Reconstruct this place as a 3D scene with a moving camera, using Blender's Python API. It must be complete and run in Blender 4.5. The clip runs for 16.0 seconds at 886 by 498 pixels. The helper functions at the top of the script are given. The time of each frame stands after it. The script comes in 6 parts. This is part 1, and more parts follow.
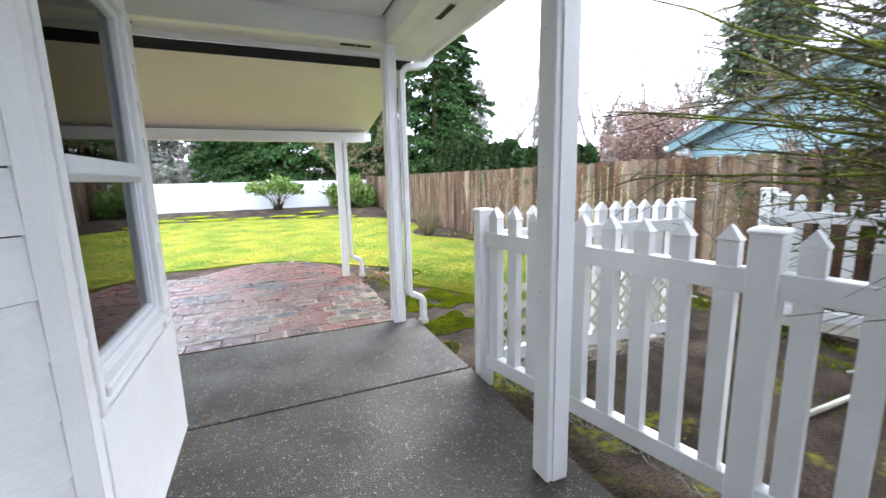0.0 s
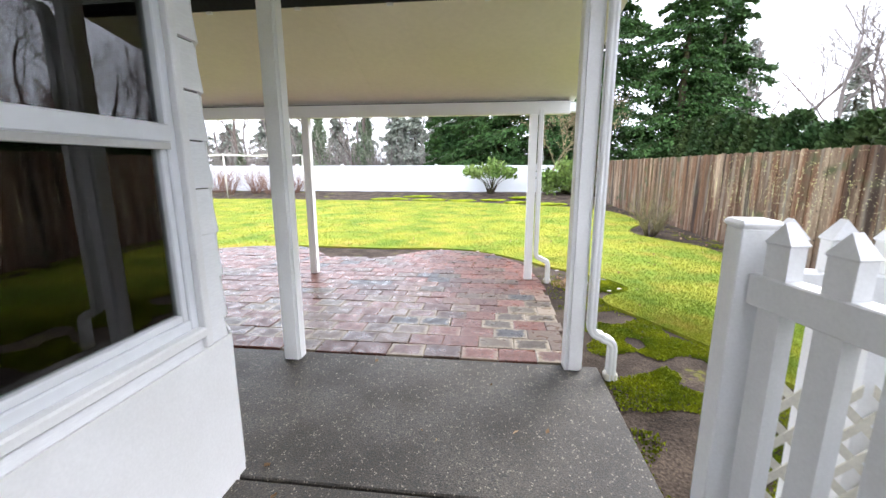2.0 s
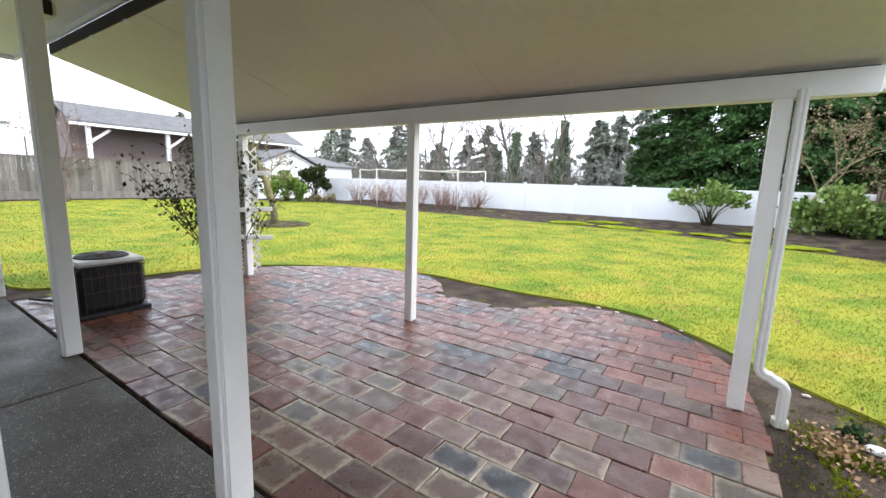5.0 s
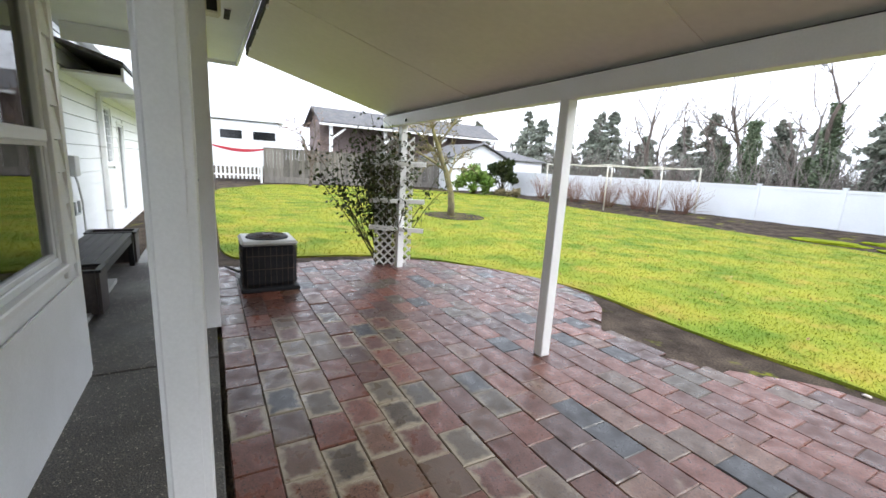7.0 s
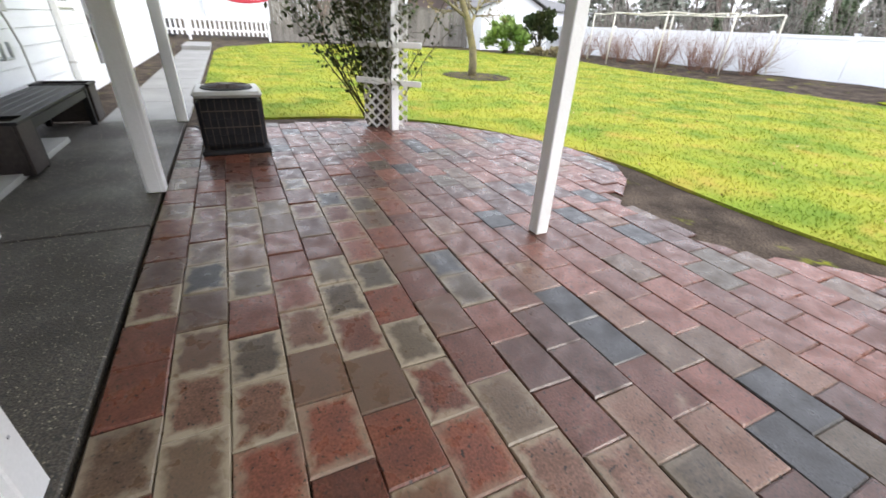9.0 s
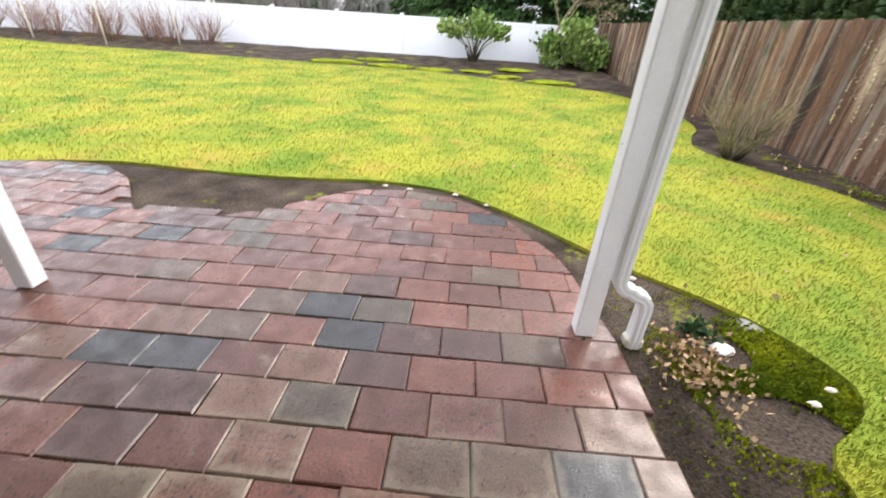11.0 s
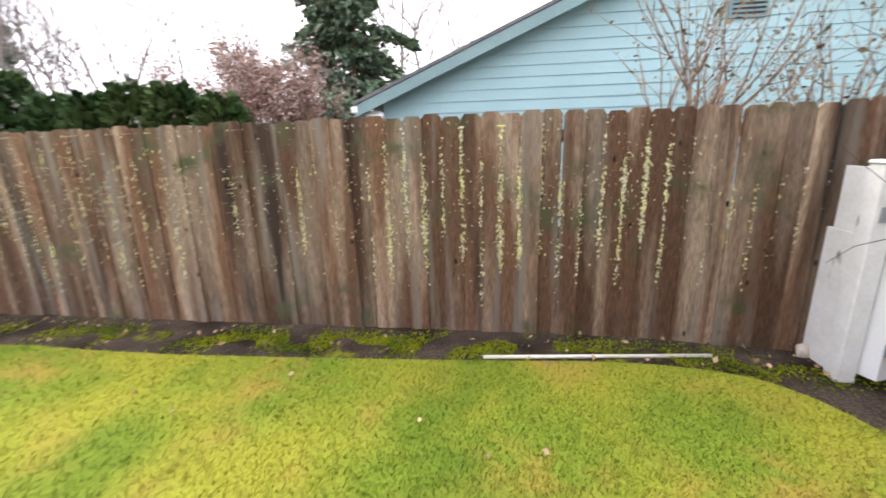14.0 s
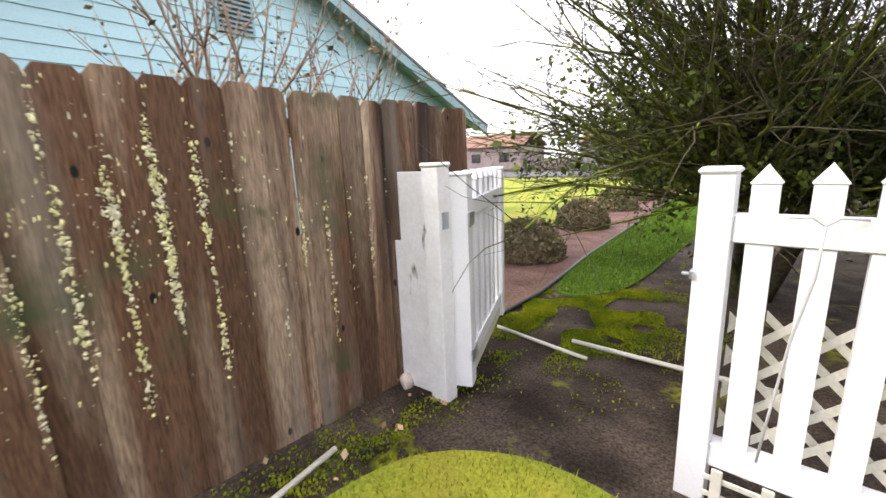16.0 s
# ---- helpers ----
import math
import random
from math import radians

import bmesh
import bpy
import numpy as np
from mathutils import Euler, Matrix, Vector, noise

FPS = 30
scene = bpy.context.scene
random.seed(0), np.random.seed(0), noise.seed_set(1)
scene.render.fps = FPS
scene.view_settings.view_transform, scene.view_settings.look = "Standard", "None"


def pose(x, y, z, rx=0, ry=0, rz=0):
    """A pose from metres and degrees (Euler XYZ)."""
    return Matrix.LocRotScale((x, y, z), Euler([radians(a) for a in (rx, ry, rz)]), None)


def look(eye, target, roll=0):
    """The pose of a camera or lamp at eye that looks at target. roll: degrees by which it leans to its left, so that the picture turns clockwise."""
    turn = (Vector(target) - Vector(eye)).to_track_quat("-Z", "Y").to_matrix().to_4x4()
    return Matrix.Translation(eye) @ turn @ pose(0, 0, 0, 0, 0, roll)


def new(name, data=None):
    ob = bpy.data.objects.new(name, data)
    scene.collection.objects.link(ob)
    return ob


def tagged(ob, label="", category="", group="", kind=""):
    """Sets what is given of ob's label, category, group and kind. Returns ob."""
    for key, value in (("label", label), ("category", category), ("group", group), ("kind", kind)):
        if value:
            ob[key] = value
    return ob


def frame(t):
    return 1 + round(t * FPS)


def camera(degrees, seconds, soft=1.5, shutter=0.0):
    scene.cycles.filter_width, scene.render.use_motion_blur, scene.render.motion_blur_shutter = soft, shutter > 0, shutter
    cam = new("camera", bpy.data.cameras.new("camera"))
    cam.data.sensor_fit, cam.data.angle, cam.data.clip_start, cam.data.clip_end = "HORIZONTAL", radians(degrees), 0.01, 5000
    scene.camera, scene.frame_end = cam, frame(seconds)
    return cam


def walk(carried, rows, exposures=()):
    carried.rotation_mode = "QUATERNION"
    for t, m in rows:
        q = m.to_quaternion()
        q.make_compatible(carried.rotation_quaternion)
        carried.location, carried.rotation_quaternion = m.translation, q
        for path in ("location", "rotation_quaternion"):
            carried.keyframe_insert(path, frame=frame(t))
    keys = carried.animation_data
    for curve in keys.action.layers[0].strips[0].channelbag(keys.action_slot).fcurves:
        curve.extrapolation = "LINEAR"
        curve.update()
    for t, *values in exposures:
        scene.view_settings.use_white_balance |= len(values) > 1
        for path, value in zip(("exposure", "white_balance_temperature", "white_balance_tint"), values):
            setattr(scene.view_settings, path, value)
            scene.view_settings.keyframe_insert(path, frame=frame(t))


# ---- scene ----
cam = camera(94.7, 16.0, shutter=0.2)
PATH = [
    (0, (-0.072, -0.33, 1.56), (0.703, 1.482, 1.222), -1.3),
    (0.5, (0.164, -0.109, 1.527), (0.563, 1.819, 1.174), -1.1),
    (1, (0.351, 0.18, 1.505), (0.5, 2.136, 1.116), -0.7),
    (1.5, (0.432, 0.532, 1.517), (0.398, 2.492, 1.118), -0.2),
    (2, (0.552, 0.903, 1.51), (0.317, 2.85, 1.118), -0.1),
    (2.5, (0.669, 1.271, 1.534), (0.256, 3.193, 1.165), 0.1),
    (3, (0.696, 1.583, 1.576), (0.147, 3.485, 1.294), 0.9),
    (3.5, (0.732, 1.851, 1.596), (0.025, 3.706, 1.35), 2.1),
    (3.7, (0.791, 1.982, 1.603), (0.028, 3.814, 1.352), 2.7),
    (5.8, (0.771, 3.343, 1.559), (-0.557, 4.805, 1.24), 2.3),
    (6, (0.739, 3.427, 1.565), (-0.657, 4.827, 1.262), 3.1),
    (6.5, (0.579, 3.707, 1.577), (-0.991, 4.902, 1.248), 2.7),
    (7, (0.491, 3.928, 1.584), (-1.208, 4.911, 1.196), 3.3),
    (7.5, (0.365, 4.134, 1.5), (-1.403, 4.923, 0.999), 3.8),
    (8, (0.162, 4.371, 1.382), (-1.62, 5.008, 0.734), 4.2),
    (8.2, (0.101, 4.438, 1.356), (-1.677, 5.039, 0.665), 4.3),
    (10.3, (0.137, 4.717, 1.267), (-0.394, 6.104, -0.072), 7.3),
    (10.5, (0.126, 4.71, 1.281), (-0.209, 6.197, -0.014), 7.8),
    (11, (0.331, 4.686, 1.404), (0.277, 6.437, 0.439), 3.8),
    (11.5, (0.513, 4.64, 1.493), (0.633, 6.526, 0.837), 1.4),
    (12, (0.717, 4.627, 1.514), (1.098, 6.503, 0.935), 0.9),
    (12.5, (0.918, 4.702, 1.502), (1.79, 6.402, 0.91), 1.8),
    (13, (1.2, 4.755, 1.474), (2.555, 6.111, 0.904), 2.3),
    (13.5, (1.608, 4.751, 1.477), (3.333, 5.626, 0.967), 0.5),
    (13.8, (1.803, 4.746, 1.535), (3.663, 5.279, 1.026), -0.8),
    (14, (2.014, 4.76, 1.556), (3.933, 5.024, 1.059), -1.6),
    (14.5, (2.341, 4.718, 1.483), (4.257, 4.346, 1.046), -2.0),
    (15, (2.704, 4.646, 1.441), (4.459, 3.778, 1.031), -2.3),
    (15.5, (3.098, 4.52, 1.446), (4.569, 3.234, 1.018), -2.1),
    (16, (3.417, 4.249, 1.39), (4.623, 2.709, 0.973), -2.4),
]
walk(cam, [(t, look(eye, target, roll)) for t, eye, target, roll in PATH], exposures=[(0, 2.1, 6000, 11), (1.5, 2.05, 6200, 12), (3.5, 1.75, 6300, 12), (6, 1.32, 6250, 8), (8, 1.32, 6300, 9), (10.5, 1.76, 6650, 11), (11.5, 1.42, 6600, 12), (13, 1.58, 6800, 15), (16, 1.58, 6800, 16)])

# ---- world, sun, exposure ----
world = bpy.data.worlds.new("overcast_sky")
scene.world = world
world.use_nodes = True
wn, wl = world.node_tree.nodes, world.node_tree.links
sky = wn.new("ShaderNodeTexSky")
sky.sky_type = 'NISHITA'
sky.sun_disc = False
sky.sun_elevation, sky.sun_rotation = radians(38), radians(120)
sky.air_density, sky.dust_density = 2.0, 4.0
cloud = wn.new("ShaderNodeTexNoise")
cloud.inputs["Scale"].default_value = 1.6
cloud.inputs["Detail"].default_value = 5.0
cloudramp = wn.new("ShaderNodeMapRange")
cloudramp.inputs["To Min"].default_value, cloudramp.inputs["To Max"].default_value = 0.85, 1.0
skymix = wn.new("ShaderNodeMix")
skymix.data_type = 'RGBA'
skymix.inputs[0].default_value = 0.93
skymul = wn.new("ShaderNodeMix")
skymul.data_type, skymul.blend_type = 'RGBA', 'MULTIPLY'
skymul.inputs[0].default_value = 1.0
skymul.inputs[7].default_value = (9.0, 9.4, 10.5, 1)
wl.new(cloud.outputs[0], cloudramp.inputs["Value"])
wl.new(cloudramp.outputs[0], skymul.inputs[6])
wl.new(sky.outputs[0], skymix.inputs[6])
wl.new(skymul.outputs[2], skymix.inputs[7])
wl.new(skymix.outputs[2], wn["Background"].inputs[0])
wn["Background"].inputs[1].default_value = 0.12

sun = new("sun", bpy.data.lights.new("sun", 'SUN'))
sun.data.energy, sun.data.angle, sun.data.color = 1.1, radians(30), (1.0, 0.96, 0.9)
sun.matrix_world = look((0, 0, 30), (-26, -28, 0))

# ---- materials ----
def mat(name, base, rough=0.6, metal=0.0, second=None, scale=6.0, amount=0.5, fine=60.0, finemix=0.25, bump=0.15,
        bumpscale=None, island=0.0, objrand=0.0, stretch=(1, 1, 1), spec=0.5, contrast=(0.35, 0.65), roughvar=0.0, coords="Object"):
    """Two-scale procedural surface: base to second by large noise, fine grain on top, relief from the grain."""
    m = bpy.data.materials.new(name)
    m.use_nodes = True
    n, l = m.node_tree.nodes, m.node_tree.links
    p = n["Principled BSDF"]
    p.inputs["Roughness"].default_value, p.inputs["Metallic"].default_value = rough, metal
    p.inputs["Specular IOR Level"].default_value = spec
    tc = n.new("ShaderNodeTexCoord")
    mp = n.new("ShaderNodeMapping")
    mp.inputs["Scale"].default_value = stretch
    if coords == "World":
        geo = n.new("ShaderNodeNewGeometry")
        l.new(geo.outputs["Position"], mp.inputs[0])
    else:
        l.new(tc.outputs["Object"], mp.inputs[0])
    big = n.new("ShaderNodeTexNoise")
    big.inputs["Scale"].default_value, big.inputs["Detail"].default_value = scale, 4.0
    l.new(mp.outputs[0], big.inputs[0])
    mr = n.new("ShaderNodeMapRange")
    mr.inputs["From Min"].default_value, mr.inputs["From Max"].default_value = contrast
    mr.inputs["To Max"].default_value = amount
    l.new(big.outputs[0], mr.inputs["Value"])
    mix = n.new("ShaderNodeMix")
    mix.data_type = 'RGBA'
    sec = second if second else tuple(c * 0.75 for c in base)
    mix.inputs[6].default_value, mix.inputs[7].default_value = (*base, 1), (*sec, 1)
    l.new(mr.outputs[0], mix.inputs[0])
    grain = n.new("ShaderNodeTexNoise")
    grain.inputs["Scale"].default_value, grain.inputs["Detail"].default_value = fine, 3.0
    l.new(mp.outputs[0], grain.inputs[0])
    gm = n.new("ShaderNodeMapRange")
    gm.inputs["From Min"].default_value, gm.inputs["From Max"].default_value = 0.3, 0.7
    gm.inputs["To Min"].default_value, gm.inputs["To Max"].default_value = 1 - finemix, 1 + finemix
    l.new(grain.outputs[0], gm.inputs["Value"])
    mul = n.new("ShaderNodeMix")
    mul.data_type, mul.blend_type = 'RGBA', 'MULTIPLY'
    mul.inputs[0].default_value = 1.0
    l.new(mix.outputs[2], mul.inputs[6])
    l.new(gm.outputs[0], mul.inputs[7])
    out = mul.outputs[2]
    if island or objrand:
        src = n.new("ShaderNodeNewGeometry").outputs["Random Per Island"] if island else n.new("ShaderNodeObjectInfo").outputs["Random"]
        k = island or objrand
        rm = n.new("ShaderNodeMapRange")
        rm.inputs["To Min"].default_value, rm.inputs["To Max"].default_value = 1 - k, 1 + k
        l.new(src, rm.inputs["Value"])
        m2 = n.new("ShaderNodeMix")
        m2.data_type, m2.blend_type = 'RGBA', 'MULTIPLY'
        m2.inputs[0].default_value = 1.0
        l.new(out, m2.inputs[6])
        l.new(rm.outputs[0], m2.inputs[7])
        out = m2.outputs[2]
    l.new(out, p.inputs["Base Color"])
    if roughvar:
        rv = n.new("ShaderNodeMapRange")
        rv.inputs["From Min"].default_value, rv.inputs["From Max"].default_value = 0.35, 0.65
        rv.inputs["To Min"].default_value, rv.inputs["To Max"].default_value = rough - roughvar, rough + roughvar
        l.new(big.outputs[0], rv.inputs["Value"])
        l.new(rv.outputs[0], p.inputs["Roughness"])
    if bump:
        b = n.new("ShaderNodeBump")
        b.inputs["Strength"].default_value, b.inputs["Distance"].default_value = bump, 0.01
        l.new(grain.outputs[0], b.inputs["Height"])
        l.new(b.outputs[0], p.inputs["Normal"])
    m["out"] = 0
    return m


def nodes_of(m):
    return m.node_tree.nodes, m.node_tree.links, m.node_tree.nodes["Principled BSDF"]


def overlay(m, colour, scale, lo, hi, kind="NOISE", stretch=(1, 1, 1), mask=None, coords="World", detail=4.0):
    """Lays a second colour over a material's base colour where a texture lies between lo and hi."""
    n, l, p = nodes_of(m)
    old = p.inputs["Base Color"].links[0].from_socket
    mp = n.new("ShaderNodeMapping")
    mp.inputs["Scale"].default_value = stretch
    if coords == "World":
        l.new(n.new("ShaderNodeNewGeometry").outputs["Position"], mp.inputs[0])
    else:
        l.new(n.new("ShaderNodeTexCoord").outputs["Object"], mp.inputs[0])
    if kind == "NOISE":
        t = n.new("ShaderNodeTexNoise")
        t.inputs["Scale"].default_value, t.inputs["Detail"].default_value = scale, detail
    else:
        t = n.new("ShaderNodeTexVoronoi")
        t.inputs["Scale"].default_value = scale
    l.new(mp.outputs[0], t.inputs["Vector"])
    mr = n.new("ShaderNodeMapRange")
    mr.inputs["From Min"].default_value, mr.inputs["From Max"].default_value = lo, hi
    l.new(t.outputs[0], mr.inputs["Value"])
    fac = mr.outputs[0]
    if mask:
        t2 = n.new("ShaderNodeTexNoise")
        t2.inputs["Scale"].default_value = mask[0]
        l.new(mp.outputs[0], t2.inputs["Vector"])
        mr2 = n.new("ShaderNodeMapRange")
        mr2.inputs["From Min"].default_value, mr2.inputs["From Max"].default_value = mask[1], mask[2]
        l.new(t2.outputs[0], mr2.inputs["Value"])
        mm = n.new("ShaderNodeMath")
        mm.operation = 'MULTIPLY'
        l.new(fac, mm.inputs[0])
        l.new(mr2.outputs[0], mm.inputs[1])
        fac = mm.outputs[0]
    mix = n.new("ShaderNodeMix")
    mix.data_type = 'RGBA'
    mix.inputs[7].default_value = (*colour, 1)
    l.new(fac, mix.inputs[0])
    l.new(old, mix.inputs[6])
    l.new(mix.outputs[2], p.inputs["Base Color"])
    return m


WHITE = mat("white_paint", (0.87, 0.875, 0.885), 0.45, second=(0.78, 0.78, 0.775), scale=2.5, amount=0.6, fine=90, finemix=0.03, bump=0.06)
WHITE_OLD = mat("weathered_white_paint", (0.84, 0.84, 0.83), 0.55, second=(0.72, 0.7, 0.66), scale=5, amount=0.5, fine=40, finemix=0.06, bump=0.12)
overlay(WHITE_OLD, (0.2, 0.17, 0.13), 7.0, 0.66, 0.72, stretch=(1, 1, 0.35), detail=8)
SIDING = mat("white_lap_siding", (0.88, 0.89, 0.91), 0.5, second=(0.8, 0.81, 0.83), scale=1.5, amount=0.6, fine=35, finemix=0.04, bump=0.12, stretch=(1, 1, 5))
SOFFIT = mat("cream_roof_panel", (0.78, 0.74, 0.65), 0.5, second=(0.7, 0.66, 0.55), scale=0.8, amount=0.6, fine=18, finemix=0.03, bump=0.03)
SOFFIT_W = mat("white_soffit", (0.82, 0.83, 0.83), 0.55, second=(0.68, 0.69, 0.68), scale=1.2, amount=0.6, fine=50, finemix=0.03, bump=0.08)
# near-black fill that stands for shade inside gaps and siding laps
DARK = mat("dark_gap_fill", (0.02, 0.02, 0.022), 0.8, fine=30, bump=0)
VINYL = mat("white_vinyl", (0.8, 0.82, 0.86), 0.35, second=(0.68, 0.7, 0.72), scale=0.6, amount=0.5, fine=20, finemix=0.02, bump=0.02)
SLAB = mat("exposed_aggregate_concrete", (0.1, 0.089, 0.075), 0.55, spec=0.3, second=(0.045, 0.04, 0.034), scale=1.4, amount=0.85, fine=110, finemix=0.55, bump=0.55, roughvar=0.12)
overlay(SLAB, (0.05, 0.048, 0.045), 85.0, 0.5, 0.75, kind="VORONOI")
overlay(SLAB, (0.34, 0.3, 0.24), 66.0, 0.32, 0.22, kind="VORONOI", mask=(24.0, 0.49, 0.58))
overlay(SLAB, (0.035, 0.034, 0.033), 1.1, 0.56, 0.72, detail=7, mask=(3.0, 0.42, 0.6))
WALK = mat("plain_concrete", (0.24, 0.235, 0.225), 0.6, second=(0.16, 0.155, 0.15), scale=1.3, amount=0.8, fine=90, finemix=0.12, bump=0.15)
DIRT = mat("dark_soil", (0.024, 0.017, 0.012), 0.9, second=(0.085, 0.064, 0.048), scale=2.5, amount=0.9, fine=60, finemix=0.6, bump=1.0, coords="World", spec=0.12)
overlay(DIRT, (0.17, 0.18, 0.012), 1.9, 0.6, 0.68, detail=9, mask=(16.0, 0.42, 0.58))
overlay(DIRT, (0.2, 0.15, 0.1), 55.0, 0.12, 0.07, kind="VORONOI", mask=(9.0, 0.5, 0.6))
MULCH = mat("bark_mulch", (0.1, 0.055, 0.042), 0.9, spec=0.15, second=(0.17, 0.1, 0.08), scale=3.0, amount=0.9, fine=50, finemix=0.5, bump=1.0, coords="World")
MOSS = mat("moss", (0.27, 0.3, 0.012), 0.95, spec=0.1, second=(0.1, 0.15, 0.01), scale=3.0, amount=0.9, fine=80, finemix=0.4, bump=1.0, coords="World")
LAWN = mat("winter_lawn", (0.265, 0.27, 0.03), 0.85, second=(0.14, 0.205, 0.02), scale=0.9, amount=0.9, fine=60, finemix=0.3, bump=0.5, coords="World", contrast=(0.4, 0.62), spec=0.12)
overlay(LAWN, (0.34, 0.24, 0.05), 1.5, 0.5, 0.76, detail=10, mask=(4.0, 0.36, 0.56))
overlay(LAWN, (0.1, 0.165, 0.016), 1.1, 0.53, 0.7, detail=9)
GRASS = mat("grass_blades", (0.295, 0.305, 0.034), 0.65, second=(0.155, 0.23, 0.024), scale=0.9, amount=0.9, fine=30, finemix=0.25, bump=0, coords="World", contrast=(0.4, 0.62), island=0.22, spec=0.12)
overlay(GRASS, (0.39, 0.28, 0.065), 1.5, 0.5, 0.76, detail=10, mask=(4.0, 0.36, 0.56))
overlay(GRASS, (0.11, 0.18, 0.018), 1.1, 0.53, 0.7, detail=9)
STRIP_GRASS = mat("fresh_strip_grass", (0.12, 0.22, 0.02), 0.65, second=(0.09, 0.16, 0.016), scale=0.8, amount=0.9, fine=40, finemix=0.25, bump=0.3, coords="World", island=0.2, spec=0.12)
WOODF = mat("weathered_cedar", (0.125, 0.068, 0.04), 0.85, spec=0.2, second=(0.37, 0.28, 0.2), scale=1.0, amount=0.8, fine=26, finemix=0.45, bump=0.5, stretch=(5, 5, 0.5), coords="World", objrand=0.38, contrast=(0.47, 0.66))
overlay(WOODF, (0.04, 0.026, 0.02), 1.2, 0.55, 0.66, stretch=(3, 3, 0.25), detail=5)
overlay(WOODF, (0.01, 0.01, 0.01), 3.4, 0.09, 0.06, kind="VORONOI", stretch=(1, 1.7, 0.9))
overlay(WOODF, (0.075, 0.08, 0.04), 3.0, 0.5, 0.66, stretch=(1, 1, 1.2), mask=(0.9, 0.5, 0.6))
overlay(WOODF, (0.42, 0.4, 0.3), 46.0, 0.66, 0.7, stretch=(1, 1, 0.4), mask=(0.5, 0.46, 0.6), detail=3)
overlay(WOODF, (0.2, 0.175, 0.145), 1.4, 0.5, 0.68, stretch=(6, 6, 0.45), detail=7, mask=(0.35, 0.42, 0.58))
GREYWOOD = mat("grey_fence_wood", (0.2, 0.185, 0.165), 0.85, second=(0.12, 0.11, 0.1), scale=1.2, amount=0.8, fine=20, finemix=0.3, bump=0.3, stretch=(3, 3, 0.4), coords="World", objrand=0.25)
BARK = mat("mossy_bark", (0.06, 0.047, 0.037), 0.9, spec=0.15, second=(0.085, 0.085, 0.03), scale=4, amount=0.8, fine=30, finemix=0.4, bump=0.5, coords="World")
MOSSBARK = mat("moss_coated_bark", (0.05, 0.05, 0.022), 0.9, spec=0.15, second=(0.17, 0.2, 0.022), scale=5, amount=1.0, fine=40, finemix=0.4, bump=0.6, coords="World")
BARK_GREY = mat("grey_twig_bark", (0.15, 0.115, 0.095), 0.9, second=(0.1, 0.085, 0.07), scale=3, amount=0.8, fine=30, finemix=0.3, bump=0.2, coords="World")
BARK_RED = mat("russet_twig_bark", (0.2, 0.1, 0.07), 0.9, second=(0.26, 0.16, 0.11), scale=2, amount=0.8, fine=30, finemix=0.3, bump=0.2, coords="World")
BARK_YEL = mat("lichen_twig_bark", (0.24, 0.21, 0.09), 0.9, second=(0.12, 0.1, 0.07), scale=3, amount=0.8, fine=30, finemix=0.3, bump=0.2, coords="World")
BARK_TAN = mat("tan_stem_bark", (0.27, 0.19, 0.13), 0.9, second=(0.14, 0.1, 0.08), scale=3, amount=0.8, fine=30, finemix=0.3, bump=0.2, coords="World")


def leafmat(name, base, second, isl=0.45, rough=0.55):
    return mat(name, base, rough, second=second, scale=0.9, amount=1.0, fine=8, finemix=0.3, bump=0, coords="World", island=isl, spec=0.12)


FIR = leafmat("dark_fir_needles", (0.032, 0.075, 0.022), (0.06, 0.12, 0.032))
# far needles paled towards grey: distance haze put into the colour
FIR_FAR = leafmat("haze_tinted_fir_needles", (0.24, 0.27, 0.225), (0.3, 0.32, 0.26))
# between FIR and FIR_FAR: a little haze mixed into the green
FIR_MID = leafmat("half_hazed_fir_needles", (0.08, 0.125, 0.08), (0.12, 0.165, 0.1))
# ivy lightened in its colour for the haze over the far trees
IVY = leafmat("haze_pale_ivy_leaves", (0.16, 0.21, 0.13), (0.2, 0.24, 0.15))
HEDGE = leafmat("arborvitae_leaves", (0.03, 0.065, 0.022), (0.06, 0.09, 0.03))
RHODO = leafmat("rhododendron_leaves", (0.11, 0.19, 0.04), (0.2, 0.27, 0.08), rough=0.4)
YEWL = leafmat("mossy_green_leaves", (0.03, 0.055, 0.012), (0.1, 0.12, 0.016))
ROSE = leafmat("dark_climber_leaves", (0.03, 0.05, 0.02), (0.06, 0.07, 0.025))
BOXW = leafmat("heather_leaves", (0.16, 0.15, 0.08), (0.25, 0.2, 0.12))
RUST = leafmat("rust_bud_leaves", (0.33, 0.24, 0.2), (0.26, 0.17, 0.14))
BUDS = leafmat("pale_buds", (0.3, 0.24, 0.14), (0.2, 0.15, 0.09))
DEADLEAF = leafmat("fallen_leaves", (0.33, 0.2, 0.11), (0.45, 0.33, 0.2))
TEAL = mat("teal_siding_paint", (0.33, 0.51, 0.54), 0.6, second=(0.29, 0.46, 0.49), scale=0.8, amount=0.7, fine=30, finemix=0.04, bump=0.08)
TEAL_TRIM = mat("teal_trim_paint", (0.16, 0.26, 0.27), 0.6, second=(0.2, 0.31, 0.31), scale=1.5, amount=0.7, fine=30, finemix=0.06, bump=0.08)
ROOF = mat("asphalt_shingle", (0.11, 0.11, 0.12), 0.9, second=(0.16, 0.155, 0.15), scale=2, amount=0.8, fine=25, finemix=0.35, bump=0.4)
BROWNH = mat("mauve_brown_wall", (0.2, 0.155, 0.145), 0.8, second=(0.25, 0.2, 0.19), scale=0.7, amount=0.7, fine=15, finemix=0.15, bump=0.2)
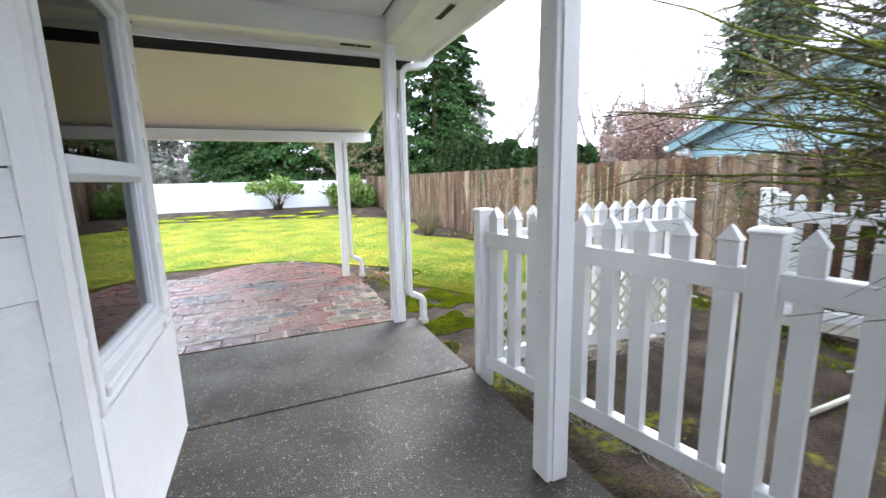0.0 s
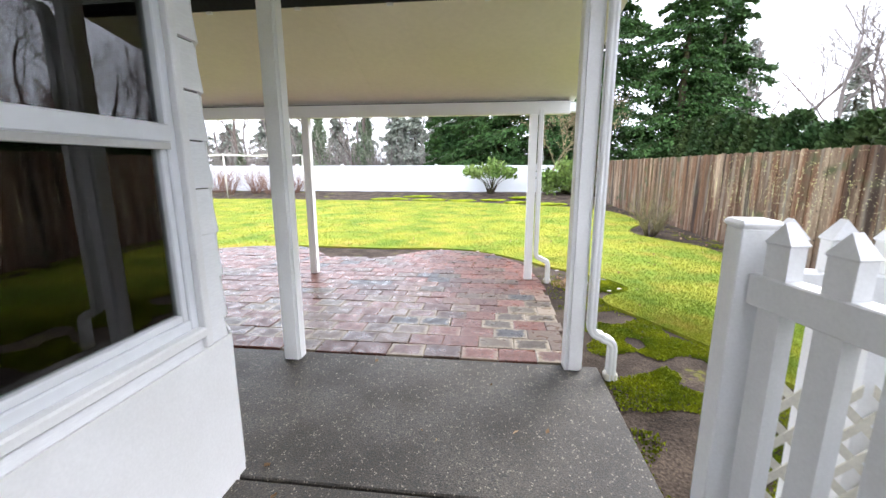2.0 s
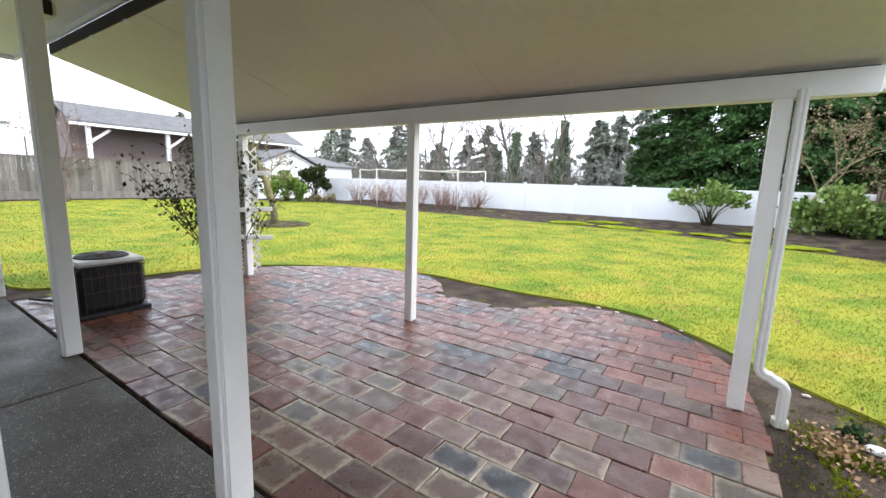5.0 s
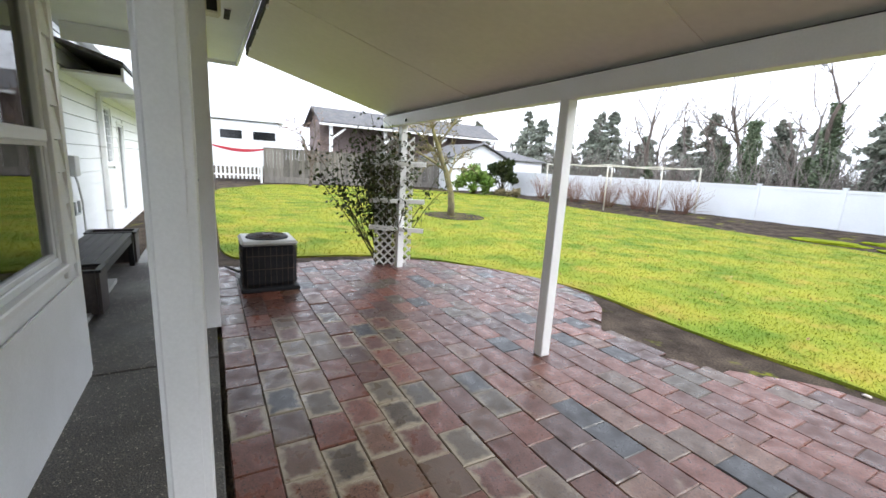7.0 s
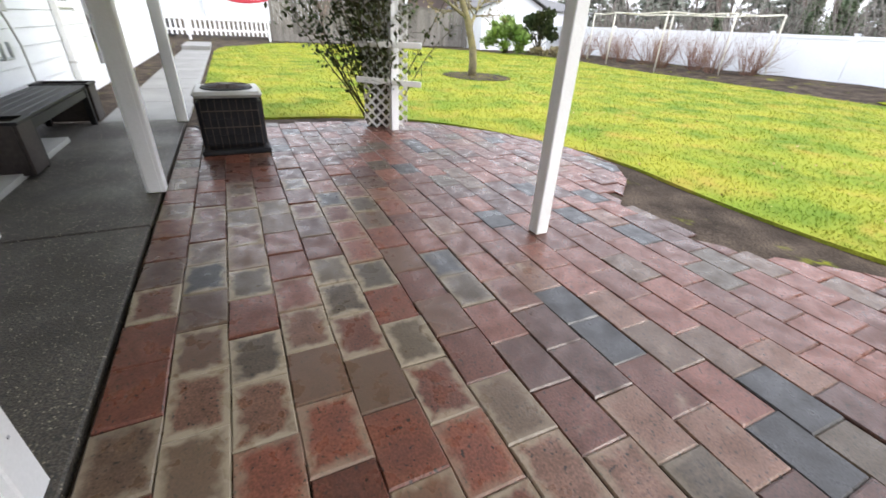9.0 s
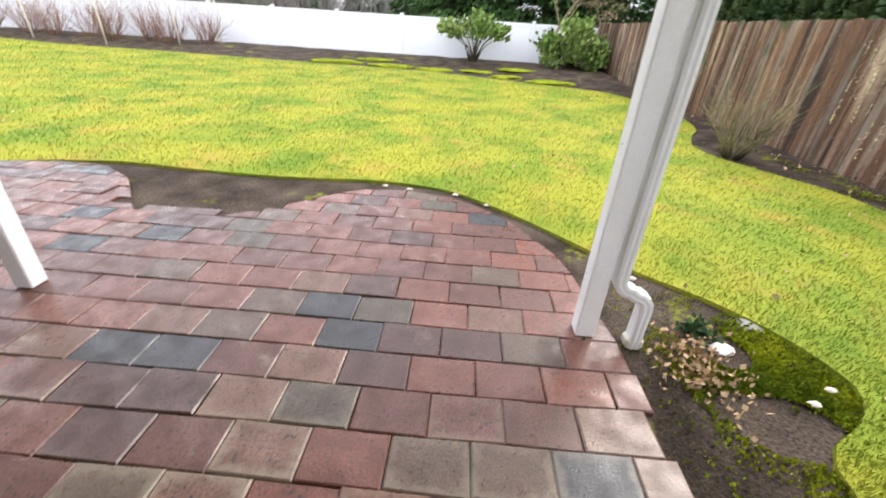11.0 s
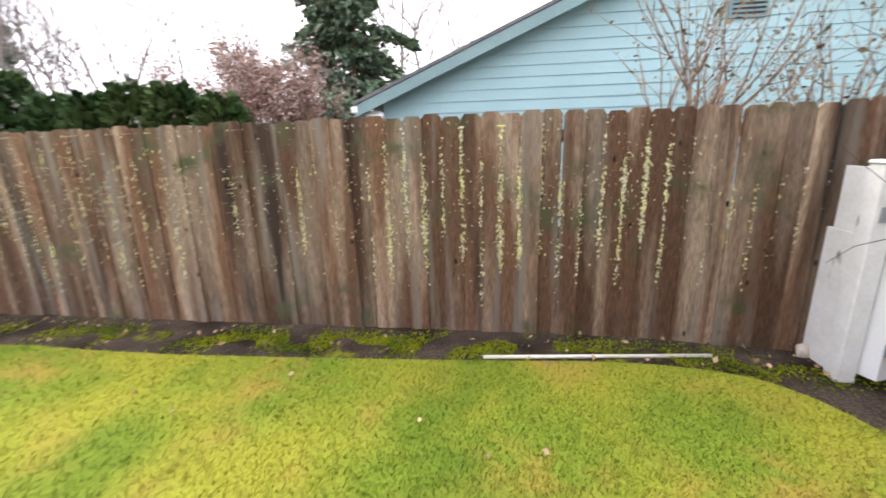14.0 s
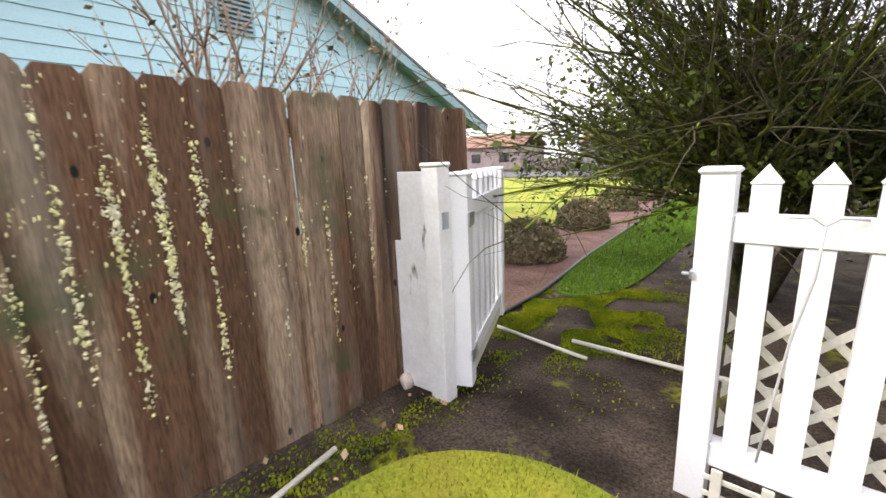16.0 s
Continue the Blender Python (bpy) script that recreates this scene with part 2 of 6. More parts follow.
STONE = mat("pale_stone", (0.62, 0.55, 0.48), 0.8, second=(0.45, 0.36, 0.3), scale=8, amount=0.8, fine=60, finemix=0.2, bump=0.4)
PVC = mat("aged_white_pipe", (0.72, 0.69, 0.6), 0.5, second=(0.55, 0.52, 0.42), scale=4, amount=0.6, fine=60, finemix=0.08, bump=0.05)
DOWNS = mat("white_downspout_enamel", (0.78, 0.79, 0.8), 0.35, second=(0.66, 0.65, 0.62), scale=3, amount=0.5, fine=50, finemix=0.03, bump=0.03)
BLACKW = mat("black_bench_wood", (0.008, 0.008, 0.009), 0.5, spec=0.25, second=(0.03, 0.028, 0.027), scale=3, amount=0.7, fine=30, finemix=0.2, bump=0.12)
BROWNW = mat("brown_planter_panel", (0.04, 0.032, 0.03), 0.5, spec=0.25, second=(0.08, 0.066, 0.06), scale=3, amount=0.7, fine=30, finemix=0.2, bump=0.1)
METAL = mat("zinc_hardware", (0.55, 0.57, 0.6), 0.4, metal=0.9, second=(0.4, 0.42, 0.44), scale=10, amount=0.6, fine=80, finemix=0.1, bump=0.05)
WIRE = mat("wire_mesh", (0.5, 0.5, 0.5), 0.45, metal=0.8, fine=40, bump=0)
AC_DARK = mat("dark_grille_metal", (0.012, 0.013, 0.016), 0.6, spec=0.2, second=(0.035, 0.035, 0.04), scale=8, amount=0.5, fine=60, finemix=0.1, bump=0.03)
AC_GREY = mat("pale_grey_enamel", (0.55, 0.55, 0.54), 0.45, second=(0.45, 0.44, 0.42), scale=4, amount=0.6, fine=50, finemix=0.05, bump=0.04)
RUSTM = mat("rusty_fan_guard", (0.09, 0.06, 0.045), 0.6, second=(0.05, 0.04, 0.035), scale=6, amount=0.7, fine=50, finemix=0.2, bump=0.1)
EDGING = mat("black_plastic_edging", (0.02, 0.02, 0.02), 0.5, fine=30, bump=0.05)
ASPHALT = mat("asphalt_road", (0.055, 0.055, 0.058), 0.85, second=(0.08, 0.08, 0.08), scale=0.4, amount=0.7, fine=20, finemix=0.2, bump=0.1, coords="World")
BLUE = mat("blue_decal", (0.03, 0.1, 0.4), 0.4, fine=10, bump=0)
REDD = mat("red_decal", (0.45, 0.03, 0.05), 0.4, fine=10, bump=0)
TINT = mat("tinted_window", (0.012, 0.014, 0.016), 0.08, fine=10, bump=0)
ROOMW = mat("dim_room_wall", (0.42, 0.42, 0.4), 0.8, second=(0.34, 0.34, 0.32), scale=0.6, amount=0.6, fine=20, finemix=0.05, bump=0.02)


def glass_mat():
    m = bpy.data.materials.new("window_glass")
    m.use_nodes = True
    n, l = m.node_tree.nodes, m.node_tree.links
    n.remove(n["Principled BSDF"])
    g, t, mix, fr = n.new("ShaderNodeBsdfGlossy"), n.new("ShaderNodeBsdfTransparent"), n.new("ShaderNodeMixShader"), n.new("ShaderNodeFresnel")
    g.inputs["Roughness"].default_value = 0.01
    t.inputs["Color"].default_value = (0.62, 0.66, 0.66, 1)
    fr.inputs["IOR"].default_value = 1.7
    l.new(fr.outputs[0], mix.inputs[0])
    l.new(t.outputs[0], mix.inputs[1])
    l.new(g.outputs[0], mix.inputs[2])
    l.new(mix.outputs[0], n["Material Output"].inputs[0])
    return m


GLASS = glass_mat()


def paver_mat(name, island):
    """Tumbled pavers: each one red, mauve, brown or slate by its own chance, with pale worn rims and damp sheen."""
    m = mat(name, (1, 1, 1), 0.36, second=(0.66, 0.64, 0.64), scale=9, amount=0.9, fine=95, finemix=0.35, bump=0.12, coords="World", roughvar=0.16, spec=0.4)
    n, l, p = nodes_of(m)
    old = p.inputs["Base Color"].links[0].from_socket
    src = n.new("ShaderNodeNewGeometry").outputs["Random Per Island"] if island else n.new("ShaderNodeObjectInfo").outputs["Random"]
    ramp = n.new("ShaderNodeValToRGB")
    cr = ramp.color_ramp
    cr.interpolation = 'CONSTANT'
    shades = [(0.0, (0.11, 0.046, 0.033)), (0.16, (0.15, 0.058, 0.04)), (0.32, (0.08, 0.041, 0.033)), (0.44, (0.18, 0.07, 0.048)), (0.57, (0.112, 0.072, 0.05)),
              (0.66, (0.04, 0.039, 0.041)), (0.73, (0.128, 0.055, 0.04)), (0.84, (0.08, 0.06, 0.042)), (0.92, (0.155, 0.083, 0.057))]
    cr.elements[0].position, cr.elements[0].color = 0.0, (*shades[0][1], 1)
    cr.elements[1].position, cr.elements[1].color = shades[1][0], (*shades[1][1], 1)
    for pos, c in shades[2:]:
        cr.elements.new(pos).color = (*c, 1)
    l.new(src, ramp.inputs[0])
    mul = n.new("ShaderNodeMix")
    mul.data_type, mul.blend_type = 'RGBA', 'MULTIPLY'
    mul.inputs[0].default_value = 1.0
    l.new(ramp.outputs[0], mul.inputs[6])
    l.new(old, mul.inputs[7])
    l.new(mul.outputs[2], p.inputs["Base Color"])
    overlay(m, (0.25, 0.2, 0.15), 2.2, 0.62, 0.76, mask=(11.0, 0.5, 0.64), detail=7)
    overlay(m, (0.02, 0.016, 0.014), 55.0, 0.62, 0.68, detail=2)
    return m


PAVER = paver_mat("tumbled_paver", False)


def worn_rims(m):
    """Pale lime bloom round the rims of the older pavers by the slab."""
    n, l, p = nodes_of(m)
    old = p.inputs["Base Color"].links[0].from_socket
    sep = n.new("ShaderNodeSeparateXYZ")
    l.new(n.new("ShaderNodeTexCoord").outputs["Object"], sep.inputs[0])
    sc = []
    for k, size in ((0, 0.154), (1, 0.11)):
        ab, dv = n.new("ShaderNodeMath"), n.new("ShaderNodeMath")
        ab.operation, dv.operation = 'ABSOLUTE', 'SUBTRACT'
        l.new(sep.outputs[k], ab.inputs[0])
        dv.inputs[0].default_value = size
        l.new(ab.outputs[0], dv.inputs[1])
        sc.append(dv.outputs[0])
    mn = n.new("ShaderNodeMath")
    mn.operation = 'MINIMUM'
    l.new(sc[0], mn.inputs[0])
    l.new(sc[1], mn.inputs[1])
    pos = n.new("ShaderNodeNewGeometry")
    nz = n.new("ShaderNodeTexNoise")
    nz.inputs["Scale"].default_value, nz.inputs["Detail"].default_value = 16.0, 4.0
    l.new(pos.outputs["Position"], nz.inputs["Vector"])
    ad = n.new("ShaderNodeMath")
    ad.operation, ad.inputs[1].default_value = 'MULTIPLY_ADD', 0.1
    l.new(nz.outputs[0], ad.inputs[0])
    l.new(mn.outputs[0], ad.inputs[2])
    rim = n.new("ShaderNodeMapRange")
    rim.inputs["From Min"].default_value, rim.inputs["From Max"].default_value = 0.094, 0.064
    l.new(ad.outputs[0], rim.inputs["Value"])
    ps = n.new("ShaderNodeSeparateXYZ")
    l.new(pos.outputs["Position"], ps.inputs[0])
    old_part = n.new("ShaderNodeMapRange")
    old_part.inputs["From Min"].default_value, old_part.inputs["From Max"].default_value = 6.0, 4.9
    l.new(ps.outputs[1], old_part.inputs["Value"])
    chance = n.new("ShaderNodeMapRange")
    chance.inputs["From Min"].default_value, chance.inputs["From Max"].default_value = 0.25, 0.8
    l.new(n.new("ShaderNodeObjectInfo").outputs["Random"], chance.inputs["Value"])
    f = rim.outputs[0]
    for o in (old_part.outputs[0], chance.outputs[0]):
        mm = n.new("ShaderNodeMath")
        mm.operation = 'MULTIPLY'
        l.new(f, mm.inputs[0])
        l.new(o, mm.inputs[1])
        f = mm.outputs[0]
    mix = n.new("ShaderNodeMix")
    mix.data_type = 'RGBA'
    mix.inputs[7].default_value = (0.27, 0.225, 0.165, 1)
    # about a third of the older pavers have weathered to olive tan
    tan = n.new("ShaderNodeMapRange")
    tan.inputs["From Min"].default_value, tan.inputs["From Max"].default_value = 0.82, 0.84
    tan.inputs["To Max"].default_value = 0.6
    wn2 = n.new("ShaderNodeTexWhiteNoise")
    wn2.noise_dimensions = '1D'
    l.new(n.new("ShaderNodeObjectInfo").outputs["Random"], wn2.inputs["W"])
    l.new(wn2.outputs["Value"], tan.inputs["Value"])
    tf = n.new("ShaderNodeMath")
    tf.operation = 'MULTIPLY'
    l.new(tan.outputs[0], tf.inputs[0])
    l.new(old_part.outputs[0], tf.inputs[1])
    body = n.new("ShaderNodeMix")
    body.data_type = 'RGBA'
    body.inputs[7].default_value = (0.115, 0.09, 0.062, 1)
    l.new(tf.outputs[0], body.inputs[0])
    l.new(old, body.inputs[6])
    l.new(f, mix.inputs[0])
    l.new(body.outputs[2], mix.inputs[6])
    l.new(mix.outputs[2], p.inputs["Base Color"])


worn_rims(PAVER)
PAVER_REST = paver_mat("tumbled_paver_rest", True)

# ---- mesh helpers ----
def mesh_from(name, verts, faces, material, smooth=False):
    me = bpy.data.meshes.new(name)
    me.from_pydata([tuple(v) for v in verts], [], faces)
    me.materials.append(material)
    if smooth:
        me.shade_smooth()
    me.update()
    return me


def finish(bm, name, material, smooth=False):
    me = bpy.data.meshes.new(name)
    bmesh.ops.recalc_face_normals(bm, faces=bm.faces)
    bm.to_mesh(me)
    bm.free()
    me.materials.append(material)
    if smooth:
        me.shade_smooth()
    return me


def part(name, bm, material, parent=None, label="", smooth=False):
    me = bm if isinstance(bm, bpy.types.Mesh) else finish(bm, name, material, smooth)
    ob = new(name, me)
    if parent:
        ob.parent = parent
    return tagged(ob, label)


def thing(name, label, category, at=(0, 0, 0), rz=0, group="", kind=""):
    ob = new(name)
    ob.empty_display_size = 0.2
    ob.matrix_world = pose(*at, 0, 0, rz)
    return tagged(ob, label, category, group, kind)


def box(bm, x0, y0, z0, x1, y1, z1, bevel=0.0, m=None):
    vs = [bm.verts.new(v) for v in ((x0, y0, z0), (x1, y0, z0), (x1, y1, z0), (x0, y1, z0), (x0, y0, z1), (x1, y0, z1), (x1, y1, z1), (x0, y1, z1))]
    fs = [bm.faces.new([vs[i] for i in f]) for f in ((3, 2, 1, 0), (4, 5, 6, 7), (0, 1, 5, 4), (1, 2, 6, 5), (2, 3, 7, 6), (3, 0, 4, 7))]
    if bevel:
        es = list({e for f in fs for e in f.edges})
        r = bmesh.ops.bevel(bm, geom=es, offset=bevel, segments=1, affect='EDGES', clamp_overlap=True)
        vs = list({v for f in r["faces"] for v in f.verts} | {v for v in vs if v.is_valid})
    if m is not None:
        bmesh.ops.transform(bm, matrix=m, verts=[v for v in vs if v.is_valid])
    return vs


def boxm(*args, bevel=0.0, m=None):
    bm = bmesh.new()
    box(bm, *args, bevel=bevel, m=m)
    return bm


def prism(pts, z0, z1):
    """An upright prism over an outline."""
    bm = bmesh.new()
    lo = [bm.verts.new((x, y, z0)) for x, y in pts]
    hi = [bm.verts.new((x, y, z1)) for x, y in pts]
    bm.faces.new(hi)
    bm.faces.new(lo[::-1])
    for i in range(len(pts)):
        j = (i + 1) % len(pts)
        bm.faces.new((lo[i], lo[j], hi[j], hi[i]))
    return bm


def slab_of(corners, thick):
    """A plate with four corners on its lower side."""
    bm = bmesh.new()
    lo = [bm.verts.new(c) for c in corners]
    hi = [bm.verts.new((c[0], c[1], c[2] + thick)) for c in corners]
    bm.faces.new(lo[::-1])
    bm.faces.new(hi)
    for i in range(len(corners)):
        j = (i + 1) % len(corners)
        bm.faces.new((lo[i], lo[j], hi[j], hi[i]))
    return bm


def tubes(lines, sides=4):
    """Vertices and faces of tubes along polylines of (point, radius)."""
    V, F = [], []
    for line in lines:
        base = len(V)
        for i, (p, r) in enumerate(line):
            a = Vector(line[max(i - 1, 0)][0])
            b = Vector(line[min(i + 1, len(line) - 1)][0])
            d = (b - a).normalized() if (b - a).length > 1e-6 else Vector((0, 0, 1))
            u = d.orthogonal().normalized()
            w = d.cross(u)
            for k in range(sides):
                ang = 2 * math.pi * k / sides
                V.append(tuple(Vector(p) + r * (math.cos(ang) * u + math.sin(ang) * w)))
        for i in range(len(line) - 1):
            for k in range(sides):
                k2 = (k + 1) % sides
                F.append((base + i * sides + k, base + i * sides + k2, base + (i + 1) * sides + k2, base + (i + 1) * sides + k))
        F.append(tuple(base + k for k in range(sides))[::-1])
        F.append(tuple(base + (len(line) - 1) * sides + k for k in range(sides)))
    return V, F


def tube_mesh(name, lines, material, sides=4, smooth=True):
    V, F = tubes(lines, sides)
    return mesh_from(name, V, F, material, smooth)


def leaves_mesh(name, pts, size, material, rng, normals=None, long=1.6, droop=0.0):
    """Diamond leaves, one at each point, turned at random."""
    pts = np.asarray(pts, dtype=float)
    n = len(pts)
    a = rng.normal(size=(n, 3)) if normals is None else np.asarray(normals) + 0.5 * rng.normal(size=(n, 3))
    a[:, 2] -= droop
    a /= np.linalg.norm(a, axis=1)[:, None] + 1e-9
    b = np.cross(a, rng.normal(size=(n, 3)))
    b /= np.linalg.norm(b, axis=1)[:, None] + 1e-9
    s = size * rng.uniform(0.6, 1.4, size=(n, 1))
    V = np.empty((n * 4, 3))
    V[0::4], V[1::4], V[2::4], V[3::4] = pts, pts + a * s * long * 0.5 + b * s * 0.5, pts + a * s * long, pts + a * s * long * 0.5 - b * s * 0.5
    me = bpy.data.meshes.new(name)
    me.vertices.add(n * 4)
    me.vertices.foreach_set("co", V.ravel())
    me.loops.add(n * 4)
    me.loops.foreach_set("vertex_index", np.arange(n * 4, dtype=np.int32))
    me.polygons.add(n)
    me.polygons.foreach_set("loop_start", np.arange(0, n * 4, 4, dtype=np.int32))
    me.update(calc_edges=True)
    me.validate()
    me.materials.append(material)
    return me


def inside(poly, x, y):
    """Whether points lie in an outline (arrays)."""
    x, y = np.asarray(x, float), np.asarray(y, float)
    res = np.zeros(x.shape, bool)
    for i in range(len(poly)):
        (x1, y1), (x2, y2) = poly[i], poly[(i + 1) % len(poly)]
        cross = (y1 > y) != (y2 > y)
        res ^= cross & (x < (x2 - x1) * (y - y1) / ((y2 - y1) or 1e-9) + x1)
    return res


def smoothline(pts, n=6):
    """A closed outline rounded by Chaikin cutting."""
    for _ in range(2):
        q = []
        for i in range(len(pts)):
            a, b = pts[i], pts[(i + 1) % len(pts)]
            q += [(a[0] * .75 + b[0] * .25, a[1] * .75 + b[1] * .25), (a[0] * .25 + b[0] * .75, a[1] * .25 + b[1] * .75)]
        pts = q
    return pts


def ground_z(x, y):
    """Height of the bare soil: level round the house, a little lower beyond the picket gate."""
    if x > 1.3 and y < 4.0:
        return -0.05 - 0.12 * min(1, max(0, (3.7 - y) / 2.0))
    return -0.05


# ---- large structure ----
def ground_sheet():
    xs = np.unique(np.concatenate([np.array([-900, -400, -200, -120, -80, -60, -45]), np.arange(-35, -7, 1.0), np.arange(-7, 8, 0.2), np.arange(8, 30, 1.0), np.array([40, 60, 100, 200, 400, 900])]))
    ys = np.unique(np.concatenate([np.array([-900, -400, -200, -120, -80, -60, -40]), np.arange(-30, -4, 1.0), np.arange(-4, 10, 0.2), np.arange(10, 30, 0.8), np.array([40, 60, 100, 200, 400, 900])]))
    V, F = [], []
    for y in ys:
        for x in xs:
            z = ground_z(x, y)
            if -8 < x < 9 and -5 < y < 11:
                z += 0.012 * noise.noise((x * 2.3, y * 2.3, 0)) + 0.006 * noise.noise((x * 9, y * 9, 3))
            V.append((x, y, z))
    nx = len(xs)
    for j in range(len(ys) - 1):
        for i in range(nx - 1):
            F.append((j * nx + i, j * nx + i + 1, (j + 1) * nx + i + 1, (j + 1) * nx + i))
    return mesh_from("ground", V, F, DIRT, True)


tagged(new("ground", ground_sheet()), "damp dark soil with moss patches under the whole yard", "ground", kind="structure")

LAWN_LINE = smoothline([(1.75, 5.75), (2.35, 6.1), (2.3, 6.45), (2.0, 6.87), (1.55, 7.2), (1.2, 7.6), (0.8, 8.03), (0.25, 8.5), (-0.5, 8.62), (-1.3, 8.5), (-2.2, 8.5),
    (-3.2, 8.62), (-4.2, 8.35), (-5.0, 7.95), (-5.9, 7.3), (-6.5, 6.2), (-6.6, 5.0), (-6.65, 4.05), (-9, 4.05), (-15, 4.05), (-22.5, 4.1), (-24, 5.5), (-27.5, 7.0), (-28, 10.4),
    (-28, 14.7), (-23.5, 20), (-19.5, 21.5), (-14, 20.0), (-10.5, 20.2), (-6.3, 19.75), (-1.0, 19.7), (2.4, 17.9), (4.3, 17.3), (4.9, 15.0), (4.75, 12.8), (4.1, 11.8), (3.75, 10.9), (4.3, 9.9),
    (4.75, 9.2), (4.65, 7.7), (4.72, 5.95), (4.78, 4.8), (4.85, 3.8), (4.75, 3.1), (4.5, 2.8), (4.05, 2.62), (3.5, 2.75), (2.9, 3.4), (2.55, 4.3), (2.2, 5.0)])
LAWN_Z = -0.02


def sheet(name, line, z, depth, material, label, category):
    return tagged(part(name, prism(line, z - depth, z), material), label, category, kind="structure")


sheet("lawn", LAWN_LINE, LAWN_Z, 0.06, LAWN, "patchy yellow-green winter lawn with cut edges", "lawn")
ring = [(-11.6 + 1.15 * math.cos(a), 11.3 + 1.0 * math.sin(a)) for a in np.linspace(0, 2 * math.pi, 24, endpoint=False)]
sheet("tree_bed", ring, LAWN_Z + 0.012, 0.04, DIRT, "round bed of dark soil cut into the lawn", "flower bed")
STRIP = smoothline([(4.55, -0.6), (4.9, -0.1), (5.3, -0.15), (5.46, -2.1), (5.56, -5.4), (5.81, -13.2), (6.1, -25), (4.3, -25), (4.15, -10), (4.3, -4.2), (4.45, -1.6)])
sheet("grass_strip", STRIP, -0.145, 0.05, STRIP_GRASS, "green grass strip beside the mulch bed", "lawn")
BEDP = smoothline([(5.4, 1.25), (5.36, 0.0), (5.5, -2.1), (5.6, -5.4), (5.85, -13.2), (6.15, -26), (6.9, -26), (7.4, -16), (7.55, -10), (7.3, -4.9), (7.05, -1.4), (7.5, 1.3), (6.4, 1.6)])
sheet("mulch_bed", BEDP, -0.15, 0.05, MULCH, "reddish brown bark mulch bed with clipped shrubs", "flower bed")
FAR_LAWN = [(7.5, 1.2), (7.1, -1.4), (7.35, -4.9), (7.6, -10), (7.45, -16), (6.95, -26), (40, -28), (40, 1.2)]
sheet("front_lawn", FAR_LAWN, -0.16, 0.04, LAWN, "bright green front lawn beyond the fence", "lawn")
road = [(-60, -30), (80, -27), (80, -38), (-60, -42)]
sheet("road", road, -0.14, 0.05, ASPHALT, "grey street beyond the front lawn", "road")

# concrete slab under the eaves and the walk to the far gate
slab = thing("patio_slab", "damp exposed-aggregate concrete slab with worn joints", "concrete slab", kind="structure")
for x0, x1, y0, y1 in ((-0.9, 1.38, -6.0, -1.3), (-0.9, 1.38, -1.285, 0.62), (-0.9, 1.38, 0.635, 2.53), (-3.0, 1.38, 2.545, 3.93), (-6.62, -3.015, 2.2, 3.93)):
    part("panel", boxm(x0, y0, -0.2, x1, y1, 0.0, bevel=0.008), SLAB, slab)
walkway = thing("walkway", "plain grey concrete walk in square panels", "walkway", kind="structure")
for i in range(11):
    part("panel", boxm(-6.64 - 1.52 * (i + 1), 2.95, -0.2, -6.65 - 1.52 * i, 3.95, -0.015 if i < 9 else 0.13, bevel=0.008), WALK, walkway)

# ---- house ----
house = thing("house", "single-storey white house with lap siding and deep eaves", "house", kind="structure")


def frame_at(p, q):
    """Local axes of an upright wall from p to q, its outside to the right of the way."""
    d = Vector((q[0] - p[0], q[1] - p[1], 0))
    ang = math.degrees(math.atan2(d.y, d.x))
    return pose(p[0], p[1], 0, 0, 0, ang), d.length


def wall(p, q, z1, holes=(), lap=True, z0=-0.05, thick=0.14, course=0.2):
    """A wall of lap boards with openings (u0, v0, u1, v1); the outside is on its right-hand side (local -y)."""
    m, L = frame_at(p, q)
    bm = bmesh.new()
    us = sorted({0, L, *[h[0] for h in holes], *[h[2] for h in holes]})
    for a, b in zip(us, us[1:]):
        hs = [h for h in holes if h[0] <= a + 1e-6 and h[2] >= b - 1e-6]
        v = z0
        for h in sorted(hs, key=lambda h: h[1]):
            box(bm, a, 0, v, b, thick, h[1])
            v = h[3]
        box(bm, a, 0, v, b, thick, z1)
    core = part("wall", bm, SIDING, house)
    core.matrix_basis = m
    if not lap:
        return m, L
    v = 0.02
    # thin black strips behind the boards stand in for shade in the laps
    shade_strips = bmesh.new()
    while v < z1 - 0.02:
        top = min(v + course, z1)
        runs = [(0.0, L)]
        for h in holes:
            if h[1] - 0.09 < (v + top) / 2 < h[3] + 0.09:
                nr = []
                for a, b in runs:
                    if h[2] + 0.05 <= a or h[0] - 0.05 >= b:
                        nr.append((a, b))
                    else:
                        if h[0] - 0.05 > a:
                            nr.append((a, h[0] - 0.05))
                        if h[2] + 0.05 < b:
                            nr.append((h[2] + 0.05, b))
                runs = nr
        for a, b in runs:
            if b - a < 0.03:
                continue
            box(shade_strips, a, -0.003, v, b, -0.0005, top)
            lb = bmesh.new()
            lo, hi = v + 0.005, top - 0.001
            vs = [lb.verts.new(c) for c in ((a, -0.027, lo), (b, -0.027, lo), (b, -0.009, hi), (a, -0.009, hi), (a, -0.0035, lo), (b, -0.0035, lo), (b, -0.0035, hi), (a, -0.0035, hi))]
            for f in ((0, 1, 2, 3), (7, 6, 5, 4), (4, 5, 1, 0), (3, 2, 6, 7), (0, 3, 7, 4), (1, 5, 6, 2)):
                lb.faces.new([vs[k] for k in f])
            part("siding_board", lb, SIDING, core)
        v = top
    part("lap_shade", shade_strips, DARK, core, "black backing strips added as shade in the board laps")
    return m, L


win_no = [0]


